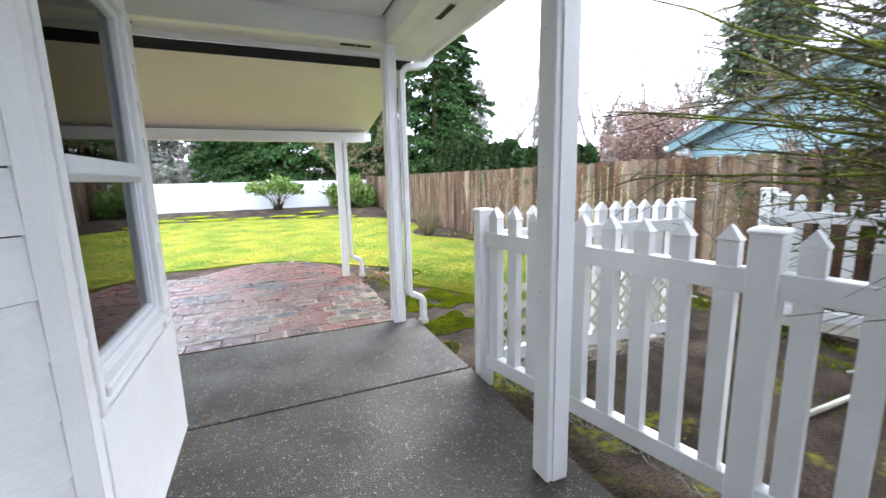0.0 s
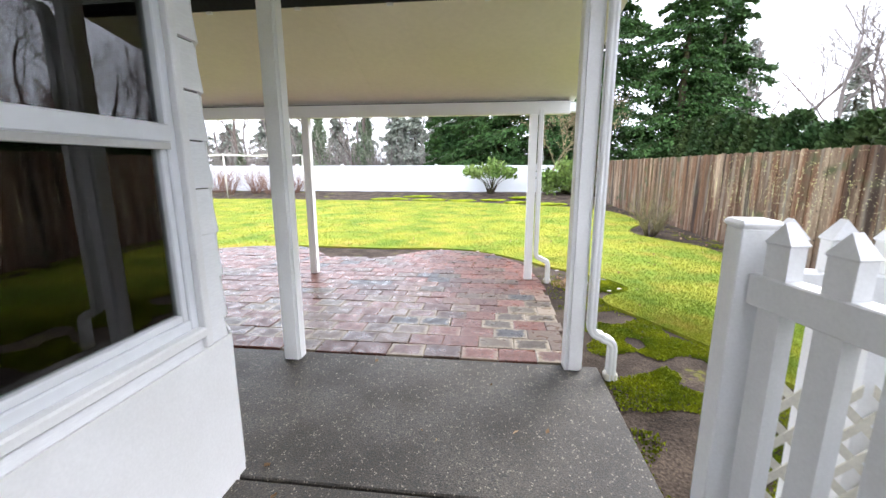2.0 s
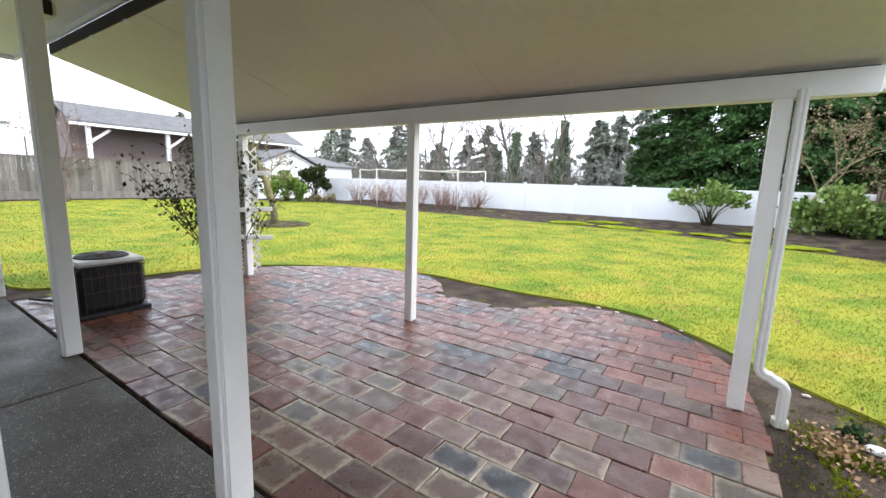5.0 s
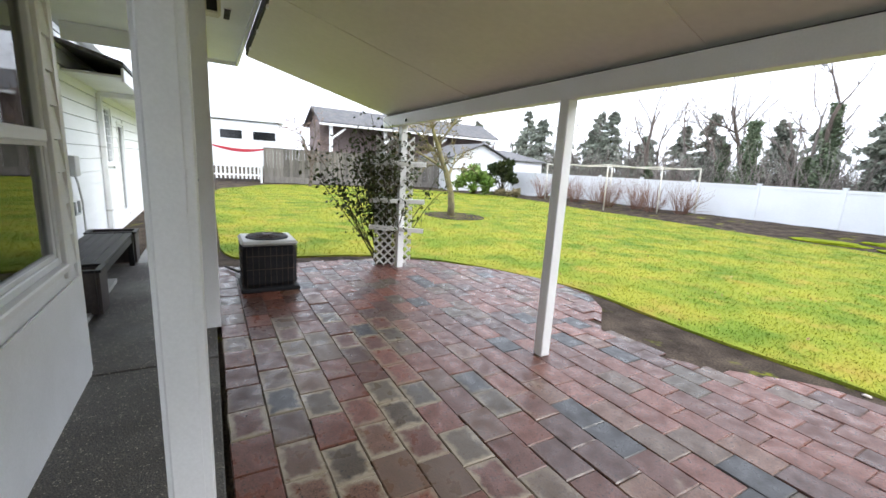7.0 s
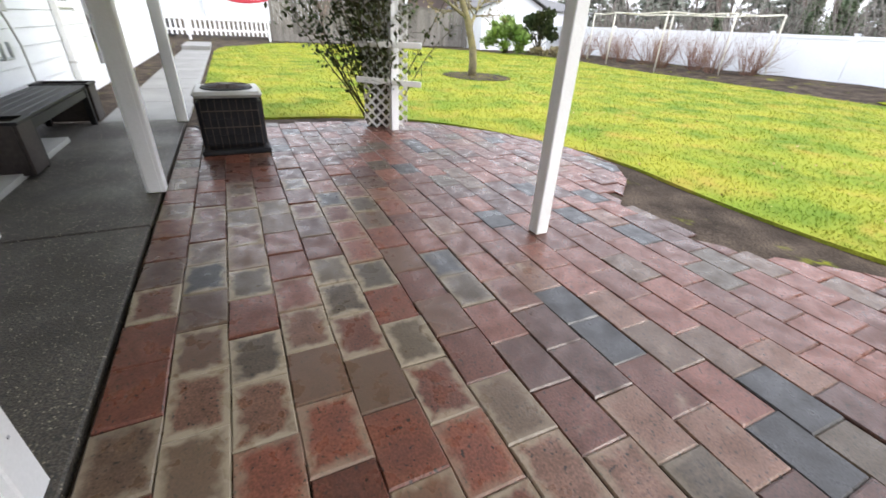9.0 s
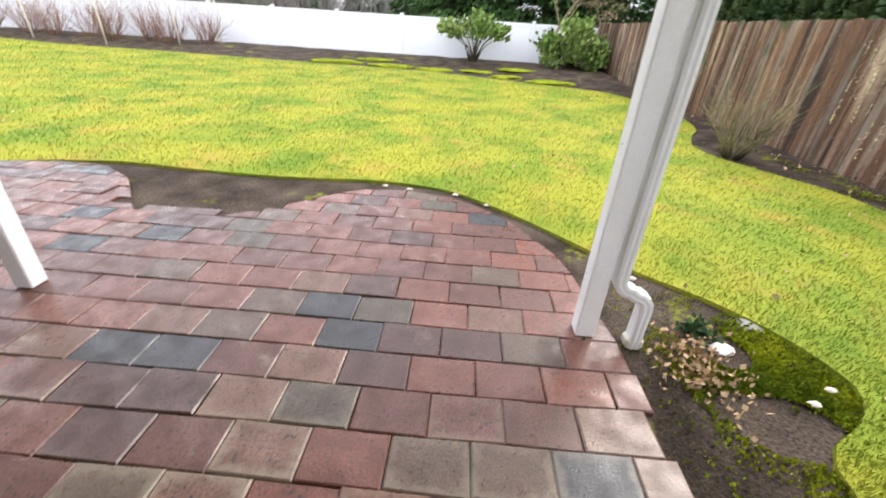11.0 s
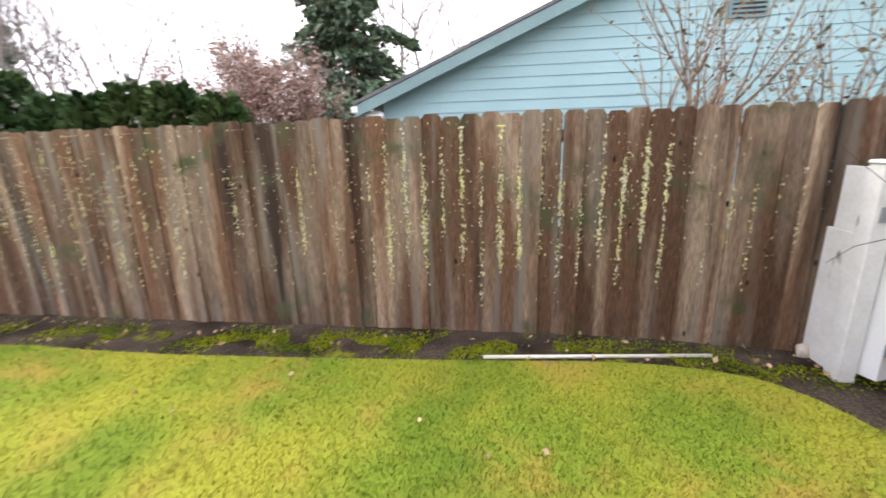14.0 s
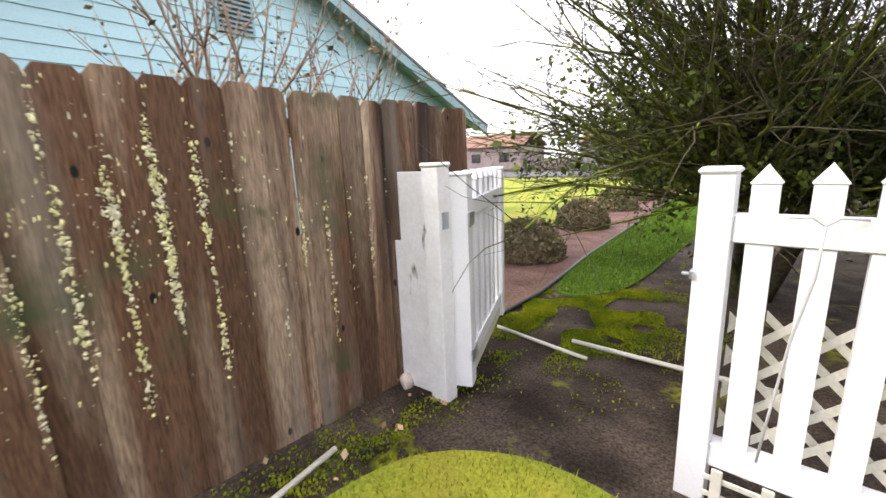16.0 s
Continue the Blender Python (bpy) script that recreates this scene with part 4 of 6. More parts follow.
# wire netting, loosely folded along the fence foot
rng = np.random.default_rng(9)
for (x0, y0), (x1, y1), nm in (((1.5, 2.3), (1.8, 0.8), "a"), ((3.4, 2.2), (1.6, 2.35), "b")):
    lines = []
    for i in range(26):
        t = (i + rng.random()) / 26
        x, y = x0 + (x1 - x0) * t, y0 + (y1 - y0) * t
        pts, r = [], 0.05 + 0.05 * rng.random()
        ang = rng.random() * 6
        for k in range(9):
            a = ang + k * 0.8
            pts.append(((x + 0.05 + r * math.cos(a) * (x1 - x0) * 0.8, y + r * math.cos(a) * (y1 - y0) * 0.6, max(-0.1, 0.04 + r * math.sin(a) - 0.02)), 0.0025))
        lines.append(pts)
    nt = part("wire_netting", tube_mesh("wire_netting", lines, WIRE, 4), WIRE)
    tagged(nt, "tangled galvanised netting along the picket fence foot", "wire netting")


def stick(name, a, b, r, material, label):
    o = Vector(a)
    me = tube_mesh(name, [[((0, 0, 0), r), (((Vector(b) - o) * 0.5) + Vector((0, 0.006, 0.0)), r), (Vector(b) - o, r)]], material, 8)
    s = part(name, me, material)
    s.location = a
    return tagged(s, label, "pipe")


stick("white_pipe", (4.8, 4.86, -0.005), (5.06, 3.14, -0.06), 0.016, PVC, "thin white plastic pipe lying by the fence")
stick("wooden_stake", (5.25, 1.12, -0.14), (4.36, 1.3, -0.145), 0.016, PVC, "pale wooden stake lying on the moss")
stick("wooden_stake", (4.56, 1.06, -0.14), (3.2, 1.1, -0.145), 0.02, PVC, "pale square stake lying under the picket panel")


def stone(name, x, y, z, sx, sy, sz, seed, label, material=None):
    bm = bmesh.new()
    bmesh.ops.create_icosphere(bm, subdivisions=3, radius=1.0)
    for v in bm.verts:
        k = 1 + 0.25 * noise.noise(v.co * 1.3 + Vector((seed, 0, 0))) + 0.08 * noise.noise(v.co * 4 + Vector((0, seed, 0)))
        v.co = Vector((v.co.x * sx * k, v.co.y * sy * k, max(v.co.z, -0.55) * sz * k))
    s = part(name, bm, material or STONE, smooth=True)
    s.location = (x, y, z)
    return tagged(s, label, "stone")


stone("stone", 5.23, 2.4, -0.085, 0.045, 0.045, 0.07, 1, "small pale stone at the fence foot")
stone("stone", 3.46, 2.5, -0.11, 0.075, 0.05, 0.045, 2, "tan rock by the gate post")
stone("stone", 3.36, 2.62, -0.11, 0.055, 0.035, 0.028, 3, "flat pinkish rock by the gate post")
stone("stone", 1.8, 6.43, -0.03, 0.06, 0.05, 0.025, 4, "white scalloped stone in the small bed", VINYL)
stone("drain_lid", 2.12, 6.7, -0.05, 0.08, 0.08, 0.02, 5, "round pale lid in the small bed", WALK)
for i, (x, y) in enumerate(((2.3, 6.55), (2.33, 6.4), (2.05, 6.1), (2.2, 6.2), (1.55, 7.1), (0.3, 8.4), (-0.15, 8.45), (-0.4, 8.5), (0.6, 8.2))):
    stone("pebble", x, y, -0.035, 0.03, 0.022, 0.012, 10 + i, "small pale pebble on the soil")

# ---- air conditioner ----
ac = thing("air_conditioner", "dark grilled outdoor air conditioner with a pale top", "air conditioner", (-4.95, 4.53, 0.0))
part("body", boxm(-0.3, -0.3, 0.05, 0.3, 0.3, 0.56, bevel=0.05), AC_DARK, ac)
for i in range(9):
    for s in (-1, 1):
        u = -0.26 + 0.065 * i
        part("grille_bar", boxm(u - 0.003, s * 0.305 - 0.003, 0.06, u + 0.003, s * 0.305 + 0.003, 0.55), RUSTM, ac)
        part("grille_bar", boxm(s * 0.305 - 0.003, u - 0.003, 0.06, s * 0.305 + 0.003, u + 0.003, 0.55), RUSTM, ac)
for z in (0.12, 0.2, 0.28, 0.36, 0.44, 0.52):
    bm = bmesh.new()
    for s in (-1, 1):
        box(bm, -0.27, s * 0.309 - 0.004, z - 0.004, 0.27, s * 0.309 + 0.004, z + 0.004)
        box(bm, s * 0.309 - 0.004, -0.27, z - 0.004, s * 0.309 + 0.004, 0.27, z + 0.004)
    part("grille_hoop", bm, RUSTM if z in (0.28, 0.44) else AC_DARK, ac)
part("top_cover", boxm(-0.32, -0.32, 0.56, 0.32, 0.32, 0.62, bevel=0.045), AC_GREY, ac, "pale grey moulded top")
bm = bmesh.new()
bmesh.ops.create_cone(bm, cap_ends=True, segments=32, radius1=0.25, radius2=0.24, depth=0.012)
bmesh.ops.translate(bm, vec=(0, 0, 0.626), verts=bm.verts)
part("fan_well", bm, AC_DARK, ac)
lines = []
for k in range(1, 8):
    r = 0.03 * k + 0.02
    lines.append([((r * math.cos(a), r * math.sin(a), 0.64 + 0.02 * (1 - k / 8)), 0.004) for a in np.linspace(0, 2 * math.pi, 25)])
part("fan_guard", tube_mesh("fan_guard", lines, RUSTM, 4), RUSTM, ac, "rusty ring guard over the fan")
part("hub", boxm(-0.06, -0.06, 0.632, 0.06, 0.06, 0.66, bevel=0.02), RUSTM, ac)
part("base", boxm(-0.33, -0.33, 0.0, 0.33, 0.33, 0.05, bevel=0.01), AC_DARK, ac)
part("refrigerant_hose", tube_mesh("refrigerant_hose", [[((-0.3, -0.1, 0.2), 0.018), ((-0.42, -0.2, 0.12), 0.018), ((-0.6, -0.3, 0.04), 0.018), ((-1.0, -0.45, 0.03), 0.018)]], AC_DARK, 8), AC_DARK, ac)

# ---- bench with planter boxes ----
bench = thing("bench", "low black slatted bench between two brown planter boxes", "bench", (-5.58, 2.72, 0.0))
for i in range(5):
    part("slat", boxm(-0.95, -0.25 + 0.1 * i, 0.42, 0.95, -0.158 + 0.1 * i, 0.455, bevel=0.005), BLACKW, bench)
for s in (-1, 1):
    bm = bmesh.new()
    x0, x1 = (-1.27, -0.96) if s < 0 else (0.96, 1.27)
    box(bm, x0, -0.27, 0.03, x1, -0.24, 0.44, bevel=0.004)
    box(bm, x0, 0.24, 0.03, x1, 0.27, 0.44, bevel=0.004)
    box(bm, x0, -0.238, 0.03, x0 + 0.03, 0.238, 0.44)
    box(bm, x1 - 0.03, -0.238, 0.03, x1, 0.238, 0.44)
    box(bm, x0 + 0.031, -0.238, 0.2, x1 - 0.031, 0.238, 0.3)
    part("planter_box", bm, BROWNW, bench, "brown planter box with a black rim")
    bm = bmesh.new()
    box(bm, x0 - 0.015, -0.285, 0.44, x1 + 0.015, -0.235, 0.465)
    box(bm, x0 - 0.015, 0.235, 0.44, x1 + 0.015, 0.285, 0.465)
    box(bm, x0 - 0.015, -0.234, 0.44, x0 + 0.035, 0.234, 0.465)
    box(bm, x1 - 0.035, -0.234, 0.44, x1 + 0.015, 0.234, 0.465)
    part("rim", bm, BLACKW, bench)
    for y in (-0.22, 0.22):
        part("leg", boxm(s * 0.9 - 0.03, y - 0.03, 0.0, s * 0.9 + 0.03, y + 0.03, 0.42, bevel=0.004), BLACKW, bench)
part("apron", boxm(-0.94, 0.21, 0.33, 0.94, 0.24, 0.415), BLACKW, bench)

# ---- things on the house wall ----
eb = thing("electric_box", "grey electric box with a hanging cable on the siding", "electric box", (-6.75, 2.325, 1.2))
part("cover", boxm(-0.11, 0, 0, 0.11, 0.09, 0.27, bevel=0.01), AC_GREY, eb)
part("disconnect_handle", boxm(-0.16, 0.03, 0.1, -0.115, 0.05, 0.18, bevel=0.006), AC_DARK, eb)
part("cable", tube_mesh("cable", [[((-0.05, 0.04, 0.0), 0.012), ((-0.1, 0.05, -0.1), 0.012), ((-0.22, 0.05, -0.35), 0.012), ((-0.28, 0.04, -0.8), 0.012), ((-0.3, 0.03, -1.15), 0.012)]], AC_GREY, 6), AC_GREY, eb)
hr = thing("hose_hanger", "grey metal hose hanger fixed to the white siding", "hose hanger", (-6.2, 2.325, 0.75))
part("plate", boxm(-0.14, 0, -0.05, 0.14, 0.012, 0.14, bevel=0.004), METAL, hr)
part("cradle", boxm(-0.12, 0.012, 0.0, 0.12, 0.17, 0.02, bevel=0.004), METAL, hr)
for s in (-1, 1):
    part("horn", boxm(s * 0.1 - 0.015, 0.14, 0.02, s * 0.1 + 0.015, 0.17, 0.17, bevel=0.004), METAL, hr)
ds = thing("wall_downspout", "white downspout strapped to the far siding", "downspout", (-8.75, 2.37, 0.0))
part("pipe", boxm(-0.045, -0.035, 0.02, 0.045, 0.04, 2.5, bevel=0.01), DOWNS, ds)
part("elbow", boxm(-0.045, 0.0, 2.44, 0.045, 0.5, 2.53, bevel=0.015), DOWNS, ds)
for z in (0.5, 1.6):
    part("strap", boxm(-0.055, -0.04, z, 0.055, 0.045, z + 0.03), AC_GREY, ds)
lamp = thing("security_light", "cream flood light under the soffit corner", "lamp", (-3.9, 4.02, 2.94))
part("base", boxm(-0.04, -0.04, -0.03, 0.04, 0.04, 0.01, bevel=0.005), PVC, lamp)
part("head", boxm(-0.1, -0.07, -0.16, 0.07, 0.07, -0.03, bevel=0.02), PVC, lamp)
part("lens", boxm(-0.115, -0.05, -0.15, -0.102, 0.05, -0.045, bevel=0.005), TINT, lamp)
part("bracket", boxm(0.07, -0.04, -0.15, 0.085, 0.04, -0.04), BLACKW, lamp)
cb = thing("door_contact", "small metal catch on the porch post", "catch", (-3.72, 3.787, 1.72))
part("plate", boxm(-0.018, -0.006, -0.1, 0.018, 0.0, 0.1, bevel=0.002), METAL, cb)

# ---- trellis ----
tr = thing("trellis", "white lattice trellis with cross boards on a post", "trellis", (-5.38, 6.44, 0.0), 62)
for s in (-1, 1):
    for k in range(-6, 17):
        bm = bmesh.new()
        w = 0.58
        u0, v0 = -0.33, 0.13 * k
        pts = []
        for t in np.linspace(0, 1, 15):
            u = u0 + w * t
            v = v0 + w * t * 1.0 if s > 0 else v0 + w * (1 - t)
            if 0.02 <= v <= 2.02:
                pts.append((u, v))
        if len(pts) < 2:
            bm.free()
            continue
        (ua, va), (ub, vb) = pts[0], pts[-1]
        y = 0.0 if s > 0 else 0.007
        vs = [bm.verts.new(c) for c in ((ua, y, va - 0.02), (ub, y, vb - 0.02), (ub, y, vb + 0.02), (ua, y, va + 0.02), (ua, y + 0.006, va - 0.02), (ub, y + 0.006, vb - 0.02), (ub, y + 0.006, vb + 0.02), (ua, y + 0.006, va + 0.02))]
        for fc in ((0, 1, 2, 3), (7, 6, 5, 4), (4, 5, 1, 0), (3, 2, 6, 7), (0, 3, 7, 4), (1, 5, 6, 2)):
            bm.faces.new([vs[c] for c in fc])
        part("lattice_slat", bm, WHITE_OLD, tr)
for z, tilt in ((0.62, 2.0), (1.05, -1.0), (1.62, 0.5)):
    o = part("cross_board", boxm(-0.42, -0.022, -0.035, 0.42, -0.002, 0.035, bevel=0.004), WHITE_OLD, tr)
    o.matrix_basis = pose(0.02, -0.075, z, 0, tilt, 0)

# ---- plants ----
def rod(p, d, n, step, r0, r1, wob, up, rng):
    """A wandering branch: points with falling radius."""
    out, d = [], Vector(d).normalized()
    p = Vector(p)
    for i in range(n):
        out.append((p.copy(), r0 + (r1 - r0) * i / max(n - 1, 1)))
        d = (d + wob * Vector(rng.normal(size=3)) + Vector((0, 0, up))).normalized()
        p = p + d * step
    return out


def grow(root, d, length, r, levels, rng, kids=4, spread=0.7, up=0.05, wob=0.12, shrink=0.55):
    """Branch lines of a bare tree, level by level."""
    lines = []
    n = max(4, int(length / 0.25)) if levels > 1 else 5
    n = min(n, 9)
    main = rod(root, d, n, length / (n - 1), r, r * 0.45, wob, up, rng)
    lines.append(main)
    if levels > 0:
        for k in range(kids):
            i = int(rng.integers(max(1, n // 3), n))
            p, rr = main[i]
            a = (Vector(main[i][0]) - Vector(main[i - 1][0])).normalized()
            side = Vector(rng.normal(size=3))
            side = (side - a * side.dot(a)).normalized()
            lines += grow(p, a + side * spread * (0.6 + 0.8 * rng.random()), length * shrink * (0.7 + 0.6 * rng.random()), rr * 0.62, levels - 1, rng, kids, spread, up, wob, shrink)
    return lines


def bare_tree(x, y, h, seed, material, label, name="bare_tree", r=0.12, kids=5, levels=3, spread=0.75, stems=1, lean=0.1, z=-0.05, group="", up=0.06, clump=None, leafsize=0.05, per=3, sides=4, category="tree"):
    rng = np.random.default_rng(seed)
    t = thing(name, label, category, (x, y, z), group=group)
    trunk, rest = [], []
    for s in range(stems):
        a = rng.random() * 6.28
        d = Vector((lean * math.cos(a), lean * math.sin(a), 1)) if stems == 1 else Vector((math.cos(a) * lean, math.sin(a) * lean, 1))
        ln = grow((0.05 * math.cos(a) * (stems > 1), 0.05 * math.sin(a) * (stems > 1), -0.03), d, h * 0.62, r, levels, rng, kids, spread, up)
        trunk.append(ln[0])
        rest += ln[1:]
    part("trunk", tube_mesh("trunk", trunk, material, 7), material, t)
    part("branchwork", tube_mesh("branches", rest, material, sides), material, t)
    if clump:
        pts = [Vector(q[0]) + 0.04 * Vector(rng.normal(size=3)) for l in rest if l[0][1] < r * 0.45 for q in l[1:] for _ in range(per)]
        part("foliage", leaves_mesh("leaves", pts, leafsize, clump, rng), clump, t)
    return t


def conifer(x, y, h, r, seed, material, label, name="conifer", n=5000, base=0.08, size=0.3, group="conifers behind the yard", ragged=0.3, z=-0.05, trunk=BARK):
    """A fir: tapered trunk, whorled drooping boughs, needle sprays along them with an uneven outline."""
    rng = np.random.default_rng(seed)
    t = thing(name, label, "tree", (x, y, z), group=group)
    part("trunk", tube_mesh("trunk", [[((0, 0, 0), h * 0.022), ((0.05, 0.02, h * 0.5), h * 0.013), ((0, 0, h * 0.98), 0.02)]], trunk, 8), trunk, t)
    boughs = int(h * 9)
    lines, pts, nor = [], [], []
    per = max(6, n // boughs)
    for b in range(boughs):
        k = base + (1 - base) * ((b + rng.random()) / boughs)
        zz = h * k
        L = r * (1 - k) ** 0.75 * (1 + ragged * rng.normal()) + 0.15
        L = max(0.2, L)
        a = rng.random() * 6.283
        dx, dy = math.cos(a), math.sin(a)
        tip = (dx * L, dy * L, zz - 0.25 * L + 0.1 * rng.normal())
        lines.append([((0, 0, zz), 0.03), ((dx * L * 0.5, dy * L * 0.5, zz - 0.06 * L), 0.02), (tip, 0.006)])
        u = rng.random(per) ** 0.7
        wd = 0.28 * L * (1.1 - u)
        off = rng.normal(size=per) * wd
        px = dx * L * u - dy * off
        py = dy * L * u + dx * off
        pz = zz - 0.25 * L * u ** 1.6 - 0.1 * np.abs(rng.normal(size=per)) * L * 0.5
        pts.append(np.stack([px, py, pz], 1))
        nor.append(np.tile([[dx, dy, -0.5]], (per, 1)))
    part("bough_growth", tube_mesh("boughs", lines, trunk, 3), trunk, t)
    part("crown", leaves_mesh("crown", np.concatenate(pts), size, material, rng, np.concatenate(nor), 1.9, 0.15), material, t)
    return t


def ivy_tree(x, y, h, ivy_h, w, seed, label, crown=True):
    """A bare trunk wrapped in ivy up to a height, with bare limbs above."""
    rng = np.random.default_rng(seed)
    t = thing("ivy_clad_tree", label, "tree", (x, y, -0.05), group="trees beyond the back fence")
    ln = grow((0, 0, 0), (0.05 * rng.normal(), 0, 1), h * 0.7, 0.28, 3 if crown else 1, rng, 5, 0.75, 0.05, 0.1)
    part("trunk", tube_mesh("trunk", ln[:1], BARK_GREY, 7), BARK_GREY, t)
    part("branchwork", tube_mesh("branches", [l for l in ln[1:] if l[0][0][2] > ivy_h * 0.7], BARK_GREY, 3), BARK_GREY, t)
    n = 7000
    k = rng.random(n)
    a = rng.random(n) * 6.283
    rr = w * (1.15 - 0.75 * k) * (0.7 + 0.35 * np.sin(k * 19 + a * 2)) * np.sqrt(rng.random(n))
    pts = np.stack([rr * np.cos(a), rr * np.sin(a), 0.2 + k * ivy_h], 1)
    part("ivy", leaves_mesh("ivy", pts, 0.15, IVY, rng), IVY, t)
    return t


def bushy(x, y, w, h, seed, material, label, name="shrub", n=2500, size=0.12, stem=BARK, z=-0.05, low=0.25, category="shrub", group="", long=1.6, flat=0.75):
    """A leafy shrub: stems from the root and leaves gathered in uneven clumps round their ends."""
    rng = np.random.default_rng(seed)
    t = thing(name, label, category, (x, y, z), group=group)
    lines, pts, nor = [], [], []
    clumps = max(14, n // 70)
    for c in range(clumps):
        a = rng.random() * 6.283
        e = math.acos(1 - rng.random() * (1 - low * 0.6)) 
        k = 0.62 + 0.38 * rng.random()
        tip = Vector((w * math.sin(e) * math.cos(a) * k, w * math.sin(e) * math.sin(a) * k, h * (low + (1 - low) * math.cos(e) * k)))
        mid = Vector((tip.x * 0.35, tip.y * 0.35, tip.z * 0.55))
        lines.append([((0.06 * rng.normal(), 0.06 * rng.normal(), -0.03), 0.02 + 0.01 * h), (mid, 0.014), (tip, 0.005)])
        m = n // clumps
        s = 0.2 * w + 0.03
        q = np.array(tip) + rng.normal(size=(m, 3)) * (s * 0.55, s * 0.55, s * 0.55 * flat)
        q[:, 2] = np.maximum(q[:, 2], 0.02)
        pts.append(q)
        nor.append(np.tile(np.array([tip.x / (w + 1e-6), tip.y / (w + 1e-6), 0.7]), (m, 1)))
    part("stemwork", tube_mesh("stems", lines, stem, 5), stem, t)
    part("foliage", leaves_mesh("foliage", np.concatenate(pts), size, material, rng, np.concatenate(nor), long), material, t)
    return t


# dark firs and the leaning small tree at the back corner
for i, (x, y, h, r) in enumerate(((1.0, 31, 13, 3.6), (4.2, 29.5, 15, 4.2), (8.3, 31, 16.5, 4.6), (12.0, 29, 15, 4.3), (15.5, 32, 14, 4.0), (6.2, 34, 16, 4.0), (-1.8, 33, 11, 3.0))):
    conifer(x, y, h, r, 100 + i, FIR, "tall dark green fir behind the back corner", n=48000, base=0.04, size=0.12)
bare_tree(3.1, 23.0, 6.2, 11, BARK_YEL, "leaning small bare tree with lichen twigs by the back fence", name="small_tree", r=0.085, kids=6, levels=3, lean=0.35, stems=1, clump=BUDS, leafsize=0.06, per=2, up=0.02)
bushy(0.5, 22.4, 1.3, 1.6, 21, RHODO, "open branched green rhododendron on dark mulch", name="rhododendron", n=1500, size=0.12, low=0.55, z=0.06)
bushy(4.2, 22.3, 1.4, 1.6, 22, RHODO, "dense green rhododendron in the fence corner", name="rhododendron", n=3600, size=0.12, low=0.12, z=0.06)


def bank_z(x, y):
    """Height of the planted bank between the lawn's far edge and the white fence."""
    edge = 20.0 if x < -1 else 20.0 - 0.55 * (x + 1)
    k = min(1, max(0, (y - edge) / 3.4))
    return -0.06 + 0.24 * k * k * (3 - 2 * k) + 0.035 * noise.noise((x * 1.3, y * 1.3, 7)) * k


V, F = [], []
bx, by = np.arange(-20.0, 5.26, 0.35), np.arange(16.6, 24.06, 0.3)
for y in by:
    V += [(x, y, bank_z(x, y)) for x in bx]
for j in range(len(by) - 1):
    F += [(j * len(bx) + i, j * len(bx) + i + 1, (j + 1) * len(bx) + i + 1, (j + 1) * len(bx) + i) for i in range(len(bx) - 1)]
tagged(part("back_bed", mesh_from("back_bed", V, F, DIRT, True), DIRT), "dark mulched bank rising to the back fence", "flower bed", kind="structure")
for i, (x, y, s) in enumerate(((-2.4, 20.6, 0.9), (-0.9, 20.3, 0.8), (1.6, 19.3, 0.6), (3.0, 18.6, 0.8), (-4.5, 20.8, 1.0), (2.0, 20.4, 0.7), (-3.2, 21.6, 0.7), (0.6, 20.2, 0.6))):
    bm = bmesh.new()
    bmesh.ops.create_icosphere(bm, subdivisions=3, radius=1.0)
    for v in bm.verts:
        k = 1 + 0.4 * noise.noise(v.co * 1.7 + Vector((i * 3, 0, 0)))
        v.co = Vector((v.co.x * s * k, v.co.y * s * 0.55 * k, v.co.z * 0.06 * k))
    o = part("moss_cushion", bm, MOSS, smooth=True)
    o.location = (x, y, bank_z(x, y) + 0.01)
    tagged(o, "yellow-green moss cushion on the back bed", "moss", kind="stuff")

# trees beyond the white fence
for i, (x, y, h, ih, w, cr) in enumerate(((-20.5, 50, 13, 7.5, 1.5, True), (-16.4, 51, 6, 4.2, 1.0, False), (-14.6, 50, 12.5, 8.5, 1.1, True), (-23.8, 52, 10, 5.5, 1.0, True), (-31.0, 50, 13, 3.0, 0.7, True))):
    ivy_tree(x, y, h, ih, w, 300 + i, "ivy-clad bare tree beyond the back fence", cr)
# pale grey bark carries the air's haze in its colour
HAZE_BARK = mat("haze_tinted_grey_bark", (0.25, 0.215, 0.2), 0.9, second=(0.19, 0.17, 0.15), scale=0.5, amount=0.8, fine=10, finemix=0.2, bump=0, coords="World", spec=0.1)
rngt = np.random.default_rng(77)
